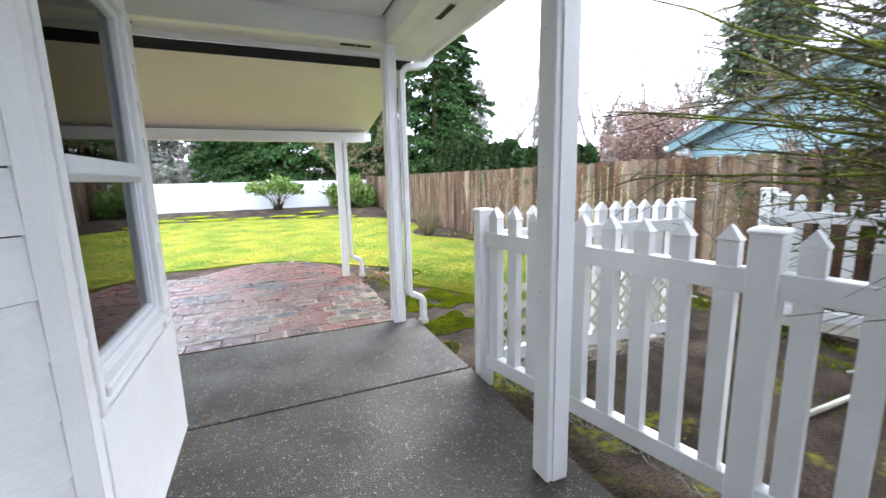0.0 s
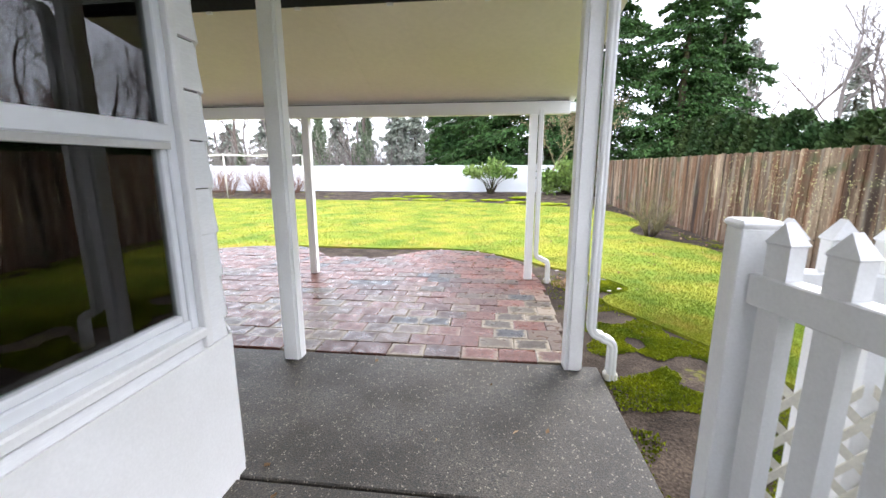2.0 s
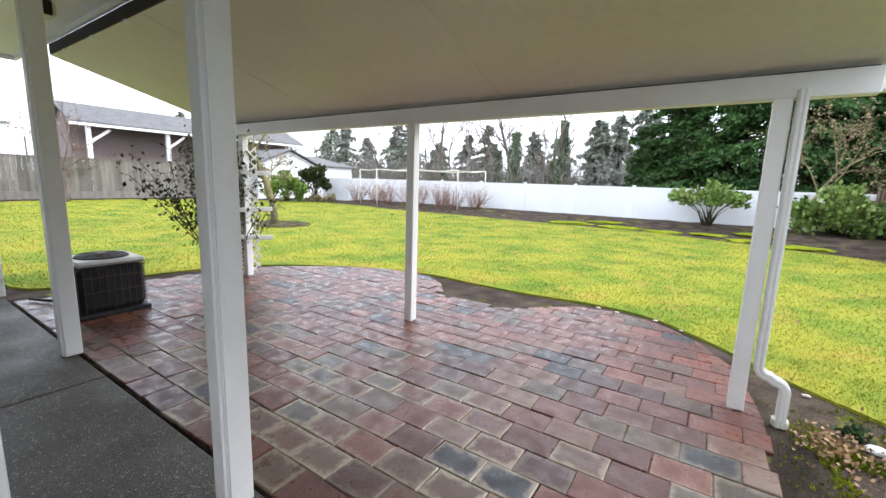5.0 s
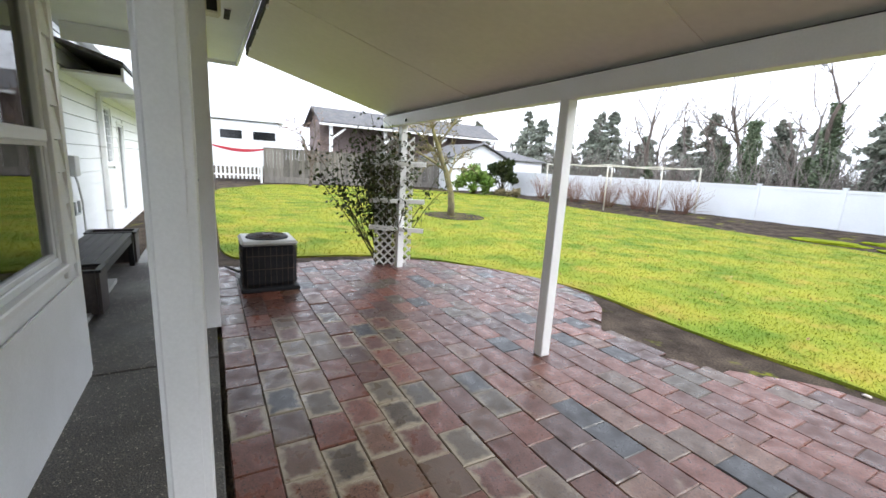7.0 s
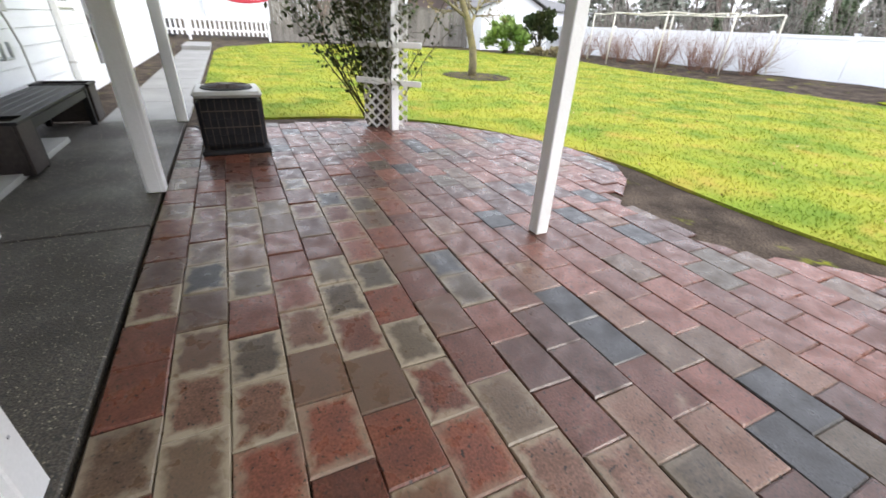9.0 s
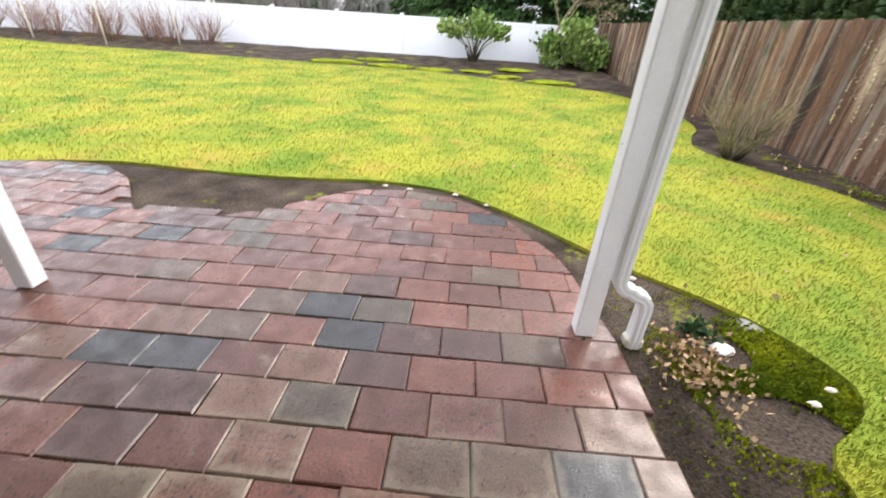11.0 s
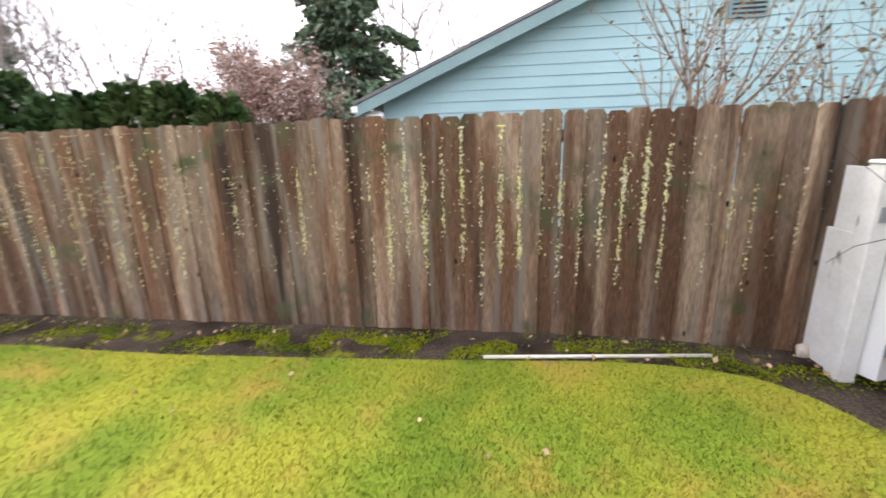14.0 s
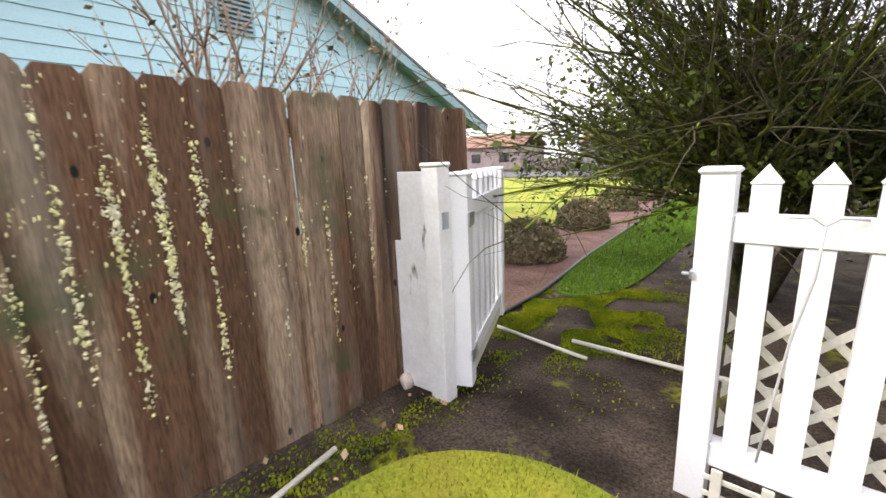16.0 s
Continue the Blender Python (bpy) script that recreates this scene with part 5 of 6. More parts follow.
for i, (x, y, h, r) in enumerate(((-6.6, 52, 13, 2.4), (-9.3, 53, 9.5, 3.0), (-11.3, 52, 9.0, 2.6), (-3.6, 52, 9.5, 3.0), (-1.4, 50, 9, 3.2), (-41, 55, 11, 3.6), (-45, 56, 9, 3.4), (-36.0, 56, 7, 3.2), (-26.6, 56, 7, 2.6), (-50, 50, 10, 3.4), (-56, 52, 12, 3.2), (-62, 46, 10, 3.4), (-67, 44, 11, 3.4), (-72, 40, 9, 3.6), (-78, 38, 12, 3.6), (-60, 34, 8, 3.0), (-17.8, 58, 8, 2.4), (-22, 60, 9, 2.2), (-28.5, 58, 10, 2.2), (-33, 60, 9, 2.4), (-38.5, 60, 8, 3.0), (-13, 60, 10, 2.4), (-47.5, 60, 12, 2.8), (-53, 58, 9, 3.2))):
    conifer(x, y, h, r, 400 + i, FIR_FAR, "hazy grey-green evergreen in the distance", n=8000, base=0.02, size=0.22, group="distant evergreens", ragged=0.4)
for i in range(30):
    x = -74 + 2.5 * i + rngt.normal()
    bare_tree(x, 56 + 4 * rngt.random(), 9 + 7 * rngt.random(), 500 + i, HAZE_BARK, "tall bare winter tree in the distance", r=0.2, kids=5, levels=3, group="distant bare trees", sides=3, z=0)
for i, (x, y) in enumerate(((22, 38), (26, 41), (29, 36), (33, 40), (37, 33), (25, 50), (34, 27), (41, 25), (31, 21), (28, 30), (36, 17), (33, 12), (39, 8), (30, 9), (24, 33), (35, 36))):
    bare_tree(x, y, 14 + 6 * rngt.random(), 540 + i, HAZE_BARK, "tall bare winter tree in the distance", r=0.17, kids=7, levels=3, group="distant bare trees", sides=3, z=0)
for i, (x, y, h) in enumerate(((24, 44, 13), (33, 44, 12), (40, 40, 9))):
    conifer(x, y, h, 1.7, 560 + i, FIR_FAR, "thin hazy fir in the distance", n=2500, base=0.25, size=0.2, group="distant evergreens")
br = leafmat("russet_thicket", (0.22, 0.15, 0.12), (0.16, 0.11, 0.09))
rngb = np.random.default_rng(8)
lines = []
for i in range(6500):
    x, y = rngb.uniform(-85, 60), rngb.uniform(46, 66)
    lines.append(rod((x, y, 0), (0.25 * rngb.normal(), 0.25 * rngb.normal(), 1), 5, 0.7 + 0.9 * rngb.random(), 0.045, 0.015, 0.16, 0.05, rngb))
# thicket twigs coloured as if veiled by distance haze
HAZY = mat("haze_tinted_twig_bark", (0.27, 0.23, 0.21), 0.9, second=(0.2, 0.2, 0.17), scale=0.3, amount=0.8, fine=10, finemix=0.2, bump=0, coords="World", island=0.3)
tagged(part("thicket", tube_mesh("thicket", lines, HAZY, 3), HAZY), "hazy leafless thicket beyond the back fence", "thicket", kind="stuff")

# hedge, rust shrub and fir behind the wood fence
for i in range(15):
    y = 9.3 + 0.86 * i
    rg = np.random.default_rng(600 + i)
    t = thing("hedge_shrub", "clipped dark green arborvitae of the hedge behind the fence", "hedge", (8.6 + 0.05 * i, y, -0.05), group="hedge behind the fence")
    h = 2.35 + 0.075 * i + 0.12 * rg.normal()
    n = 2600
    k = rg.random(n)
    a = rg.random(n) * 6.283
    rr = (0.62 * (1 - 0.75 * k ** 3)) * (0.75 + 0.25 * rg.random(n))
    part("trunk", tube_mesh("trunk", [[((0, 0, 0), 0.05), ((0, 0, h * 0.8), 0.02)]], BARK, 6), BARK, t)
    part("foliage", leaves_mesh("foliage", np.stack([rr * np.cos(a), rr * np.sin(a), 0.1 + k * h], 1), 0.11, HEDGE, rg, np.stack([np.cos(a), np.sin(a), np.full(n, 0.9)], 1)), HEDGE, t)
conifer(19.5, 10.6, 10.5, 3.0, 620, FIR_MID, "broad fir greyed by haze beyond the neighbouring house", n=20000, base=0.05, size=0.15)
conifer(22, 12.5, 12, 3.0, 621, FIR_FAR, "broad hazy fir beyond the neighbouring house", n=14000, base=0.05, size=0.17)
for i, (x, y) in enumerate(((13.5, 10.2), (14.5, 12.0), (15.5, 13.6))):
    bare_tree(x, y, 4.6, 630 + i, BARK_RED, "russet bare shrub tree with pale buds", name="budding_tree", r=0.07, kids=6, levels=3, stems=4, lean=0.5, clump=RUST, leafsize=0.05, per=2, sides=3)
bare_tree(7.5, 2.9, 3.9, 640, BARK_TAN, "tan multi-stemmed bare shrub behind the fence", name="bare_shrub", r=0.035, kids=4, levels=2, stems=7, lean=0.45, clump=BUDS, leafsize=0.035, per=1, up=0.1, spread=0.6, category="shrub")
bare_tree(7.5, 1.2, 3.7, 641, BARK_TAN, "tan multi-stemmed bare shrub behind the fence", name="bare_shrub", r=0.03, kids=4, levels=2, stems=6, lean=0.35, clump=BUDS, leafsize=0.035, per=1, up=0.1, spread=0.6, category="shrub")

# twiggy shrub by the fence, red-stemmed bushes by the frame
rg = np.random.default_rng(650)
t = thing("twiggy_shrub", "low twiggy brown shrub in a notch of the lawn", "shrub", (4.2, 10.75, -0.05))
lines = []
for i in range(52):
    a = rg.random() * 6.283
    s = 0.2 + 0.75 * rg.random()
    lines += grow((0.1 * math.cos(a), 0.12 * math.sin(a), 0), (s * math.cos(a) * 0.7, s * math.sin(a), 1), 0.72 + 0.25 * rg.random(), 0.009, 1, rg, 3, 0.4, 0.05)
part("stemwork", tube_mesh("stems", lines, BARK_YEL, 3), BARK_YEL, t)
for i, (x, y) in enumerate(((-16.4, 22.3), (-15.0, 22.6), (-13.8, 22.0), (-12.5, 22.4), (-11.5, 22.2), (-10.4, 22.7), (-17.6, 22.5), (-18.8, 22.0))):
    rg = np.random.default_rng(660 + i)
    t = thing("berry_bush", "red-stemmed bare berry bush on the soil strip", "shrub", (x, y, -0.05), group="berry bushes")
    lines = []
    for k in range(34):
        a = rg.random() * 6.283
        s = 0.15 + 0.6 * rg.random()
        lines += grow((0.12 * math.cos(a), 0.12 * math.sin(a), 0), (s * math.cos(a), s * math.sin(a), 1), 1.0 + 0.4 * rg.random(), 0.014, 1, rg, 5, 0.7, 0.05)
    part("stemwork", tube_mesh("stems", lines, BARK_RED, 3), BARK_RED, t)
fr = thing("netting_frame", "pale pipe frame standing over the berry bushes", "frame", (-13, 21.5, 0))
PP = [(-0.2, -0.6), (1.9, 0.5), (3.0, 1.6), (-3.4, -0.2), (-1.7, 1.6), (-5.4, 0.4)]
for x, y in PP:
    part("pole", tube_mesh("pole", [[((x, y, -0.05), 0.03), ((x - 0.04, y, 2.2), 0.03)]], PVC, 8), PVC, fr)
for a, b in ((0, 1), (1, 2), (0, 3), (3, 4), (4, 2), (3, 5)):
    part("rail", tube_mesh("rail", [[((PP[a][0] - 0.04, PP[a][1], 2.2), 0.025), (((PP[a][0] + PP[b][0]) / 2, (PP[a][1] + PP[b][1]) / 2, 2.13), 0.025), ((PP[b][0] - 0.04, PP[b][1], 2.2), 0.025)]], PVC, 8), PVC, fr)

# mossy ornamental tree in its round bed, fruit tree, far bushes
bare_tree(-11.7, 11.2, 5.2, 670, BARK_YEL, "gnarled bare ornamental tree with yellow lichen in a round bed", name="ornamental_tree", r=0.13, kids=6, levels=3, lean=0.15, clump=BUDS, leafsize=0.045, per=2, up=0.0, spread=0.95)
bare_tree(-26.5, 9.5, 5.5, 671, BARK_GREY, "leaning bare fruit tree before the grey fence", name="fruit_tree", r=0.12, kids=6, levels=3, lean=0.4, up=0.02, spread=0.9, clump=RUST, leafsize=0.05, per=1)
bushy(-23.0, 19.6, 1.3, 1.9, 672, RHODO, "round dark green evergreen bush by the shed", name="evergreen_bush", n=1800, size=0.16, low=0.1)
bushy(-23.5, 22.4, 1.0, 2.8, 673, ROSE, "overgrown climber on an arbour by the shed", name="climber", n=1800, size=0.16, low=0.2)
bushy(-21.5, 21.3, 0.9, 0.5, 674, BOXW, "low yellowish ground shrub at the lawn edge", name="low_shrub", n=700, size=0.1, low=0.1)

# climbing rose on the trellis
rg = np.random.default_rng(680)
t = thing("climbing_rose", "dark leafy climbing rose on the white trellis", "climber", (-5.68, 6.36, 0.0))
lines, pts = [], []
for k in range(64):
    a = rg.random() * 6.283
    u = 0.17 * rg.normal() - 0.08
    ln = rod((0.06 + 0.05 * math.cos(a) + 0.12 * u, 0.08 + 0.05 * math.sin(a) + 0.3 * u, -0.02), (0.42 * u + 0.06 * rg.normal(), 0.85 * u + 0.06 * rg.normal(), 1), 10, 0.2 + 0.02 * rg.normal(), 0.011, 0.004, 0.1, 0.03, rg)
    lines.append(ln)
    for p, r in ln[3:]:
        if rg.random() < 0.6:
            lines.append(rod(p, Vector(rg.normal(size=3)) + Vector((0, 0, 0.4)), 4, 0.09, 0.005, 0.0025, 0.2, 0.05, rg))
        for _ in range((9 if u < 0.05 else 4) if p.z > 0.7 else 2):
            pts.append(Vector(p) + 0.08 * Vector(rg.normal(size=3)))
part("cane_growth", tube_mesh("canes", lines, BARK, 4), BARK, t)
part("foliage", leaves_mesh("leaves", pts, 0.04, ROSE, rg), ROSE, t)

# wide arching mossy shrub tree by the gate
rg = np.random.default_rng(700)
t = thing("arching_tree", "wide arching evergreen with mossy twiggy branches by the gate", "tree", (3.4, -1.05, -0.17))
trunks, limbs, pts, twigs = [], [], [], []
for k in range(5):
    a = k * 1.256
    trunks.append(rod((0.1 * math.cos(a), 0.1 * math.sin(a), -0.05), (0.35 * math.cos(a), 0.35 * math.sin(a), 1), 6, 0.26, 0.09, 0.05, 0.08, 0.02, rg))
for k in range(322):
    a = rg.random() * 6.283
    el = 0.06 + 1.15 * rg.random() ** 2.0
    L = 3.6 * (0.7 + 0.4 * rg.random()) * (1.0 - 0.3 * el)
    if k >= 250:  # the side that leans over the picket fence is fuller
        a, el, L = 1.2 + 0.6 * rg.random(), 0.28 + 0.5 * rg.random(), 3.0 + 0.8 * rg.random()
    elif math.cos(a) < 0.0:
        L = min(L, 1.1 / (0.3 - math.cos(a)) + 0.4)
    d = Vector((math.cos(a) * math.cos(el), math.sin(a) * math.cos(el), math.sin(el)))
    n = 14
    ln = rod((0.25 * math.cos(a), 0.25 * math.sin(a), 0.85 + 0.7 * rg.random()), d + Vector((0, 0, 0.3)), n, L / n, 0.022, 0.004, 0.07, -0.022, rg)
    limbs.append(ln)
    for i in range(3, n):
        p, r = ln[i]
        fwd = (Vector(ln[i][0]) - Vector(ln[i - 1][0])).normalized()
        for _ in range(2):
            tw = rod(p, fwd + 0.55 * Vector(rg.normal(size=3)), 5, 0.12 + 0.06 * rg.random(), 0.0038, 0.0014, 0.16, 0.0, rg)
            twigs.append(tw)
            u = i / n
            if rg.random() < (0.75 if k < 250 else 0.3) - 0.95 * u:
                for q, _r in tw[1:]:
                    for _ in range(8):
                        pts.append(Vector(q) + 0.045 * Vector(rg.normal(size=3)))
for k in range(26000):
    a, u = rg.random() * 6.283, rg.random() ** 0.5
    pts.append(Vector((1.3 * u * math.cos(a), 1.3 * u * math.sin(a), 0.95 + 0.35 * u + 0.9 * rg.random())))
part("trunk", tube_mesh("trunk", trunks, BARK, 7), BARK, t)
part("limb_growth", tube_mesh("limbs", limbs, MOSSBARK, 5), MOSSBARK, t, "mossy limbs")
part("twig_growth", tube_mesh("twigs", twigs, BARK, 3), BARK, t)
part("foliage", leaves_mesh("foliage", pts, 0.03, YEWL, rg), YEWL, t)

# clipped mounds in the mulch bed and its edging
for i, (x, y, w) in enumerate(((6.3, -1.6, 0.58), (6.5, -4.75, 0.57), (6.7, -8.1, 0.6), (6.68, -11.0, 0.56), (6.8, -14.9, 0.58))):
    rg = np.random.default_rng(720 + i)
    t = thing("mounded_shrub", "clipped grey-green mounded shrub on the mulch", "shrub", (x, y, -0.16), group="mounded shrubs")
    n = 5000
    u = rg.normal(size=(n, 3))
    u /= np.linalg.norm(u, axis=1)[:, None]
    u[:, 2] = np.abs(u[:, 2])
    rr = (0.82 + 0.2 * rg.random((n, 1)))
    part("stemwork", tube_mesh("stems", [[((0, 0, -0.02), 0.03), ((0.2 * math.cos(a), 0.2 * math.sin(a), 0.4), 0.008)] for a in np.arange(0, 6, 0.7)], BARK, 4), BARK, t)
    bm = bmesh.new()
    bmesh.ops.create_icosphere(bm, subdivisions=3, radius=0.8)
    for v in bm.verts:
        v.co = Vector((v.co.x * w, v.co.y * w, max(v.co.z, -0.1) * 0.62))
    part("inner_growth", bm, BOXW, t)
    part("foliage", leaves_mesh("foliage", u * rr * (w, w, 0.62), 0.035, BOXW, rg, u), BOXW, t)
el = [((5.39, 1.25, -0.14), 0.022), ((5.34, 0.0, -0.14), 0.022), ((5.4, -0.9, -0.14), 0.022), ((5.49, -2.1, -0.14), 0.022), ((5.58, -5.4, -0.14), 0.022), ((5.83, -13.2, -0.14), 0.022), ((6.12, -25, -0.14), 0.022)]
tagged(part("bed_edging", tube_mesh("bed_edging", [el], EDGING, 8), EDGING), "black rounded edging between grass and mulch", "edging")

# ---- neighbouring houses ----
teal = thing("teal_house", "single-storey teal house with lap siding and a gable", "house", (10, 0.75, 0), kind="structure")
HG, EV, PK = 6.15, 2.42, 4.95
part("wall", prism([(-HG, 0.02), (HG, 0.02), (HG, 8), (-HG, 8)], -0.1, EV), TEAL, teal).matrix_basis = Matrix(((0, 1, 0, 0), (1, 0, 0, 0), (0, 0, 1, 0), (0, 0, 0, 1)))
z = 0.6
while z < PK - 0.15:
    zt = z + 0.19
    w0 = HG if z < EV else HG * (PK - z) / (PK - EV)
    w1 = HG if zt < EV else HG * max(0.01, (PK - zt)) / (PK - EV)
    bm = bmesh.new()
    vs = [bm.verts.new(c) for c in ((-0.012, -w0, z), (-0.012, w0, z), (0.006, w1, zt + 0.01), (0.006, -w1, zt + 0.01), (0.05, -w0, z), (0.05, w0, z), (0.05, w1, zt + 0.01), (0.05, -w1, zt + 0.01))]
    for fc in ((3, 2, 1, 0), (4, 5, 6, 7), (0, 1, 5, 4), (2, 3, 7, 6), (0, 4, 7, 3), (1, 2, 6, 5)):
        bm.faces.new([vs[c] for c in fc])
    part("siding_board", bm, TEAL, teal)
    z = zt
sl = (PK - EV) / HG
for s in (-1, 1):
    e = HG + 0.45
    ze = EV - 0.45 * sl
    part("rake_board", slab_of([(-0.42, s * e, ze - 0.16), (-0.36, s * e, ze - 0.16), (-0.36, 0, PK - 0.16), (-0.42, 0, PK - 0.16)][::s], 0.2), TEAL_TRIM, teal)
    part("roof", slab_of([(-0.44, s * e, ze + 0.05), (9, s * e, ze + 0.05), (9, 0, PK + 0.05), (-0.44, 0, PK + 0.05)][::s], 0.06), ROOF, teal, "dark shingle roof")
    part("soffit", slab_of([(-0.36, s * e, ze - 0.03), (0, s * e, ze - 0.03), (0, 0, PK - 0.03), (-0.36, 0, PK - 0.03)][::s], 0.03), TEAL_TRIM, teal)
part("corner_board", boxm(-0.03, HG - 0.1, -0.1, 0.0, HG + 0.02, EV), TEAL, teal)
part("gutter", boxm(-0.44, HG + 0.4, EV - 0.28, 9, HG + 0.52, EV - 0.16, bevel=0.02), DOWNS, teal, "white gutter end")
part("gutter_elbow", boxm(-0.3, HG - 0.02, EV - 0.4, -0.12, HG + 0.3, EV - 0.24, bevel=0.05), DOWNS, teal)
vt = part("gable_vent", boxm(-0.05, -0.3, 3.42, -0.005, 0.3, 4.12, bevel=0.005), TEAL_TRIM, teal)
for i in range(9):
    part("louvre", boxm(-0.062, -0.25, 3.47 + 0.07 * i, -0.05, 0.25, 3.5 + 0.07 * i), DARK, vt)

pf = thing("far_picket_fence", "low white picket fence before the parked trailer", "picket fence", (-29, 0, 0.1))
for i in range(34):
    part("picket", boxm(-0.012, -1.2 + 0.24 * i, 0.1, 0.012, -1.09 + 0.24 * i, 1.1, bevel=0.003), WHITE, pf)
for z in (0.3, 0.85):
    part("rail", boxm(0.013, -1.2, z, 0.05, 7.0, z + 0.1), WHITE, pf)
for y in (-1.2, 2.8, 6.95):
    part("post", boxm(-0.06, y - 0.06, -0.2, 0.06, y + 0.06, 1.25), WHITE, pf)
gf = thing("grey_board_fence", "tall grey weathered board fence at the far yard edge", "fence", (-29, 7.2, 0), kind="structure")
gb = board_mesh(0.19, 0.0, 2.25, 0.001, GREYWOOD)
for i in range(80):
    o = part("board", gb, GREYWOOD, gf)
    o.matrix_basis = pose(0.01 * (i % 2), 0.2 * i, 0.03 * math.sin(i * 2.3), 0, 0, 0)
part("cap_rail", boxm(0.0, -0.1, 2.2, 0.06, 16, 2.26), GREYWOOD, gf)
part("kick_board", boxm(0.03, -0.1, 0.0, 0.08, 16, 0.4), GREYWOOD, gf)
rv = thing("travel_trailer", "large white travel trailer with blue and red swooshes", "trailer", (-32.5, 1.5, 0))
part("body", boxm(-1.2, -6, 0.9, 1.2, 7.2, 4.45, bevel=0.15), VINYL, rv)
part("slide_out", boxm(1.19, 2.2, 1.0, 1.6, 7.0, 3.9, bevel=0.05), VINYL, rv)
part("awning", boxm(1.2, 1.6, 3.95, 1.75, 7.2, 4.1, bevel=0.04), VINYL, rv)
part("roof_unit", boxm(-0.4, 3.2, 4.45, 0.5, 4.4, 4.8, bevel=0.1), VINYL, rv)
for y0, y1 in ((3.2, 4.5), (5.2, 6.6)):
    part("window", boxm(1.6, y0, 2.75, 1.62, y1, 3.3, bevel=0.01), TINT, rv)
for mtl, z, y0, y1 in ((BLUE, 3.1, -1.4, 1.6), (REDD, 2.85, -0.6, 1.4), (REDD, 2.35, 2.3, 6.6), (BLUE, 4.0, -2.6, -0.2)):
    x = 1.61 if y0 > 2 else 1.205
    pts = []
    for k in range(13):
        u = k / 12
        pts.append(((x, y0 + (y1 - y0) * u, z - 0.35 * math.sin(u * 3.1)), 0.005 + 0.13 * math.sin(u * 3.14) * (1 - 0.5 * u)))
    bm = bmesh.new()
    up = [bm.verts.new((p[0], p[1], p[2] + r)) for p, r in pts]
    lo = [bm.verts.new((p[0], p[1], p[2] - r)) for p, r in pts]
    for k in range(12):
        bm.faces.new((lo[k], lo[k + 1], up[k + 1], up[k]))
    r = bmesh.ops.extrude_face_region(bm, geom=list(bm.faces))
    bmesh.ops.translate(bm, vec=(0.006, 0, 0), verts=[v for v in r["geom"] if isinstance(v, bmesh.types.BMVert)])
    part("swoosh", bm, mtl, rv)
for y in (-1.0, 0.2):
    w = bmesh.new()
    bmesh.ops.create_cone(w, cap_ends=True, segments=20, radius1=0.45, radius2=0.45, depth=0.25)
    bmesh.ops.rotate(w, matrix=Matrix.Rotation(radians(90), 3, 'Y'), verts=w.verts)
    bmesh.ops.translate(w, vec=(1.0, y, 0.45), verts=w.verts)
    part("wheel", w, EDGING, rv)
h2 = thing("brown_house", "mauve-brown house with a grey roof and a white braced carport", "house", (-36.5, 12, 0), kind="structure")
part("wall", boxm(-3.5, 0.3, -0.1, 0.5, 17, 4.75), BROWNH, h2)
bm = bmesh.new()
vs = [bm.verts.new(c) for c in ((-3.5, 0.3, 4.75), (2.4, 0.3, 4.75), (-0.5, 0.3, 6.0), (-3.5, 0.5, 4.75), (2.4, 0.5, 4.75), (-0.5, 0.5, 6.0))]
for fc in ((0, 1, 2), (5, 4, 3), (0, 3, 4, 1), (1, 4, 5, 2), (2, 5, 3, 0)):
    bm.faces.new([vs[c] for c in fc])
part("gable", bm, BROWNH, h2)
part("roof", slab_of([(2.7, -0.2, 4.6), (2.7, 17.5, 4.6), (-0.5, 17.5, 6.05), (-0.5, -0.2, 6.05)], 0.12), ROOF, h2)
part("roof", slab_of([(-4.0, -0.2, 4.6), (-0.5, -0.2, 6.05), (-0.5, 17.5, 6.05), (-4.0, 17.5, 4.6)], 0.12), ROOF, h2)
part("fascia", boxm(2.6, -0.2, 4.45, 2.72, 17.5, 4.62), WHITE, h2)
for y in (0.8, 5.5, 10.5, 16.0):
    part("carport_post", boxm(2.2, y - 0.12, -0.1, 2.44, y + 0.12, 4.6), WHITE, h2)
    part("brace", boxm(2.25, 0, -0.08, 2.4, 1.5, 0.08, m=pose(0, y, 3.4, 38, 0, 0)), WHITE, h2)
sh = thing("white_shed", "white shed with a low gable and a leaning ladder", "shed", (-29, 23, 0), kind="structure")
part("wall", boxm(-3, -2.8, -0.1, 2.0, 6.3, 2.45), VINYL, sh)
bm = bmesh.new()
vs = [bm.verts.new(c) for c in ((2.0, -2.8, 2.45), (2.0, 2.6, 2.45), (2.0, -0.1, 3.55), (1.9, -2.8, 2.45), (1.9, 2.6, 2.45), (1.9, -0.1, 3.55))]
for fc in ((0, 1, 2), (5, 4, 3), (0, 3, 4, 1), (1, 4, 5, 2), (2, 5, 3, 0)):
    bm.faces.new([vs[c] for c in fc])
part("gable", bm, VINYL, sh)
part("roof", slab_of([(2.3, -3.1, 2.38), (2.3, -0.1, 3.6), (-3.3, -0.1, 3.6), (-3.3, -3.1, 2.38)][::-1], 0.08), ROOF, sh)
part("roof", slab_of([(2.3, -0.1, 3.6), (2.3, 2.9, 2.38), (-3.3, 2.9, 2.38), (-3.3, -0.1, 3.6)][::-1], 0.08), ROOF, sh)
part("roof", slab_of([(2.2, 2.7, 2.5), (2.2, 6.6, 2.5), (-3.3, 6.6, 3.5), (-3.3, 2.7, 3.5)], 0.08), ROOF, sh)
ld = thing("ladder", "grey metal step ladder leaning on the shed", "ladder", (-26.6, 25.8, 0))
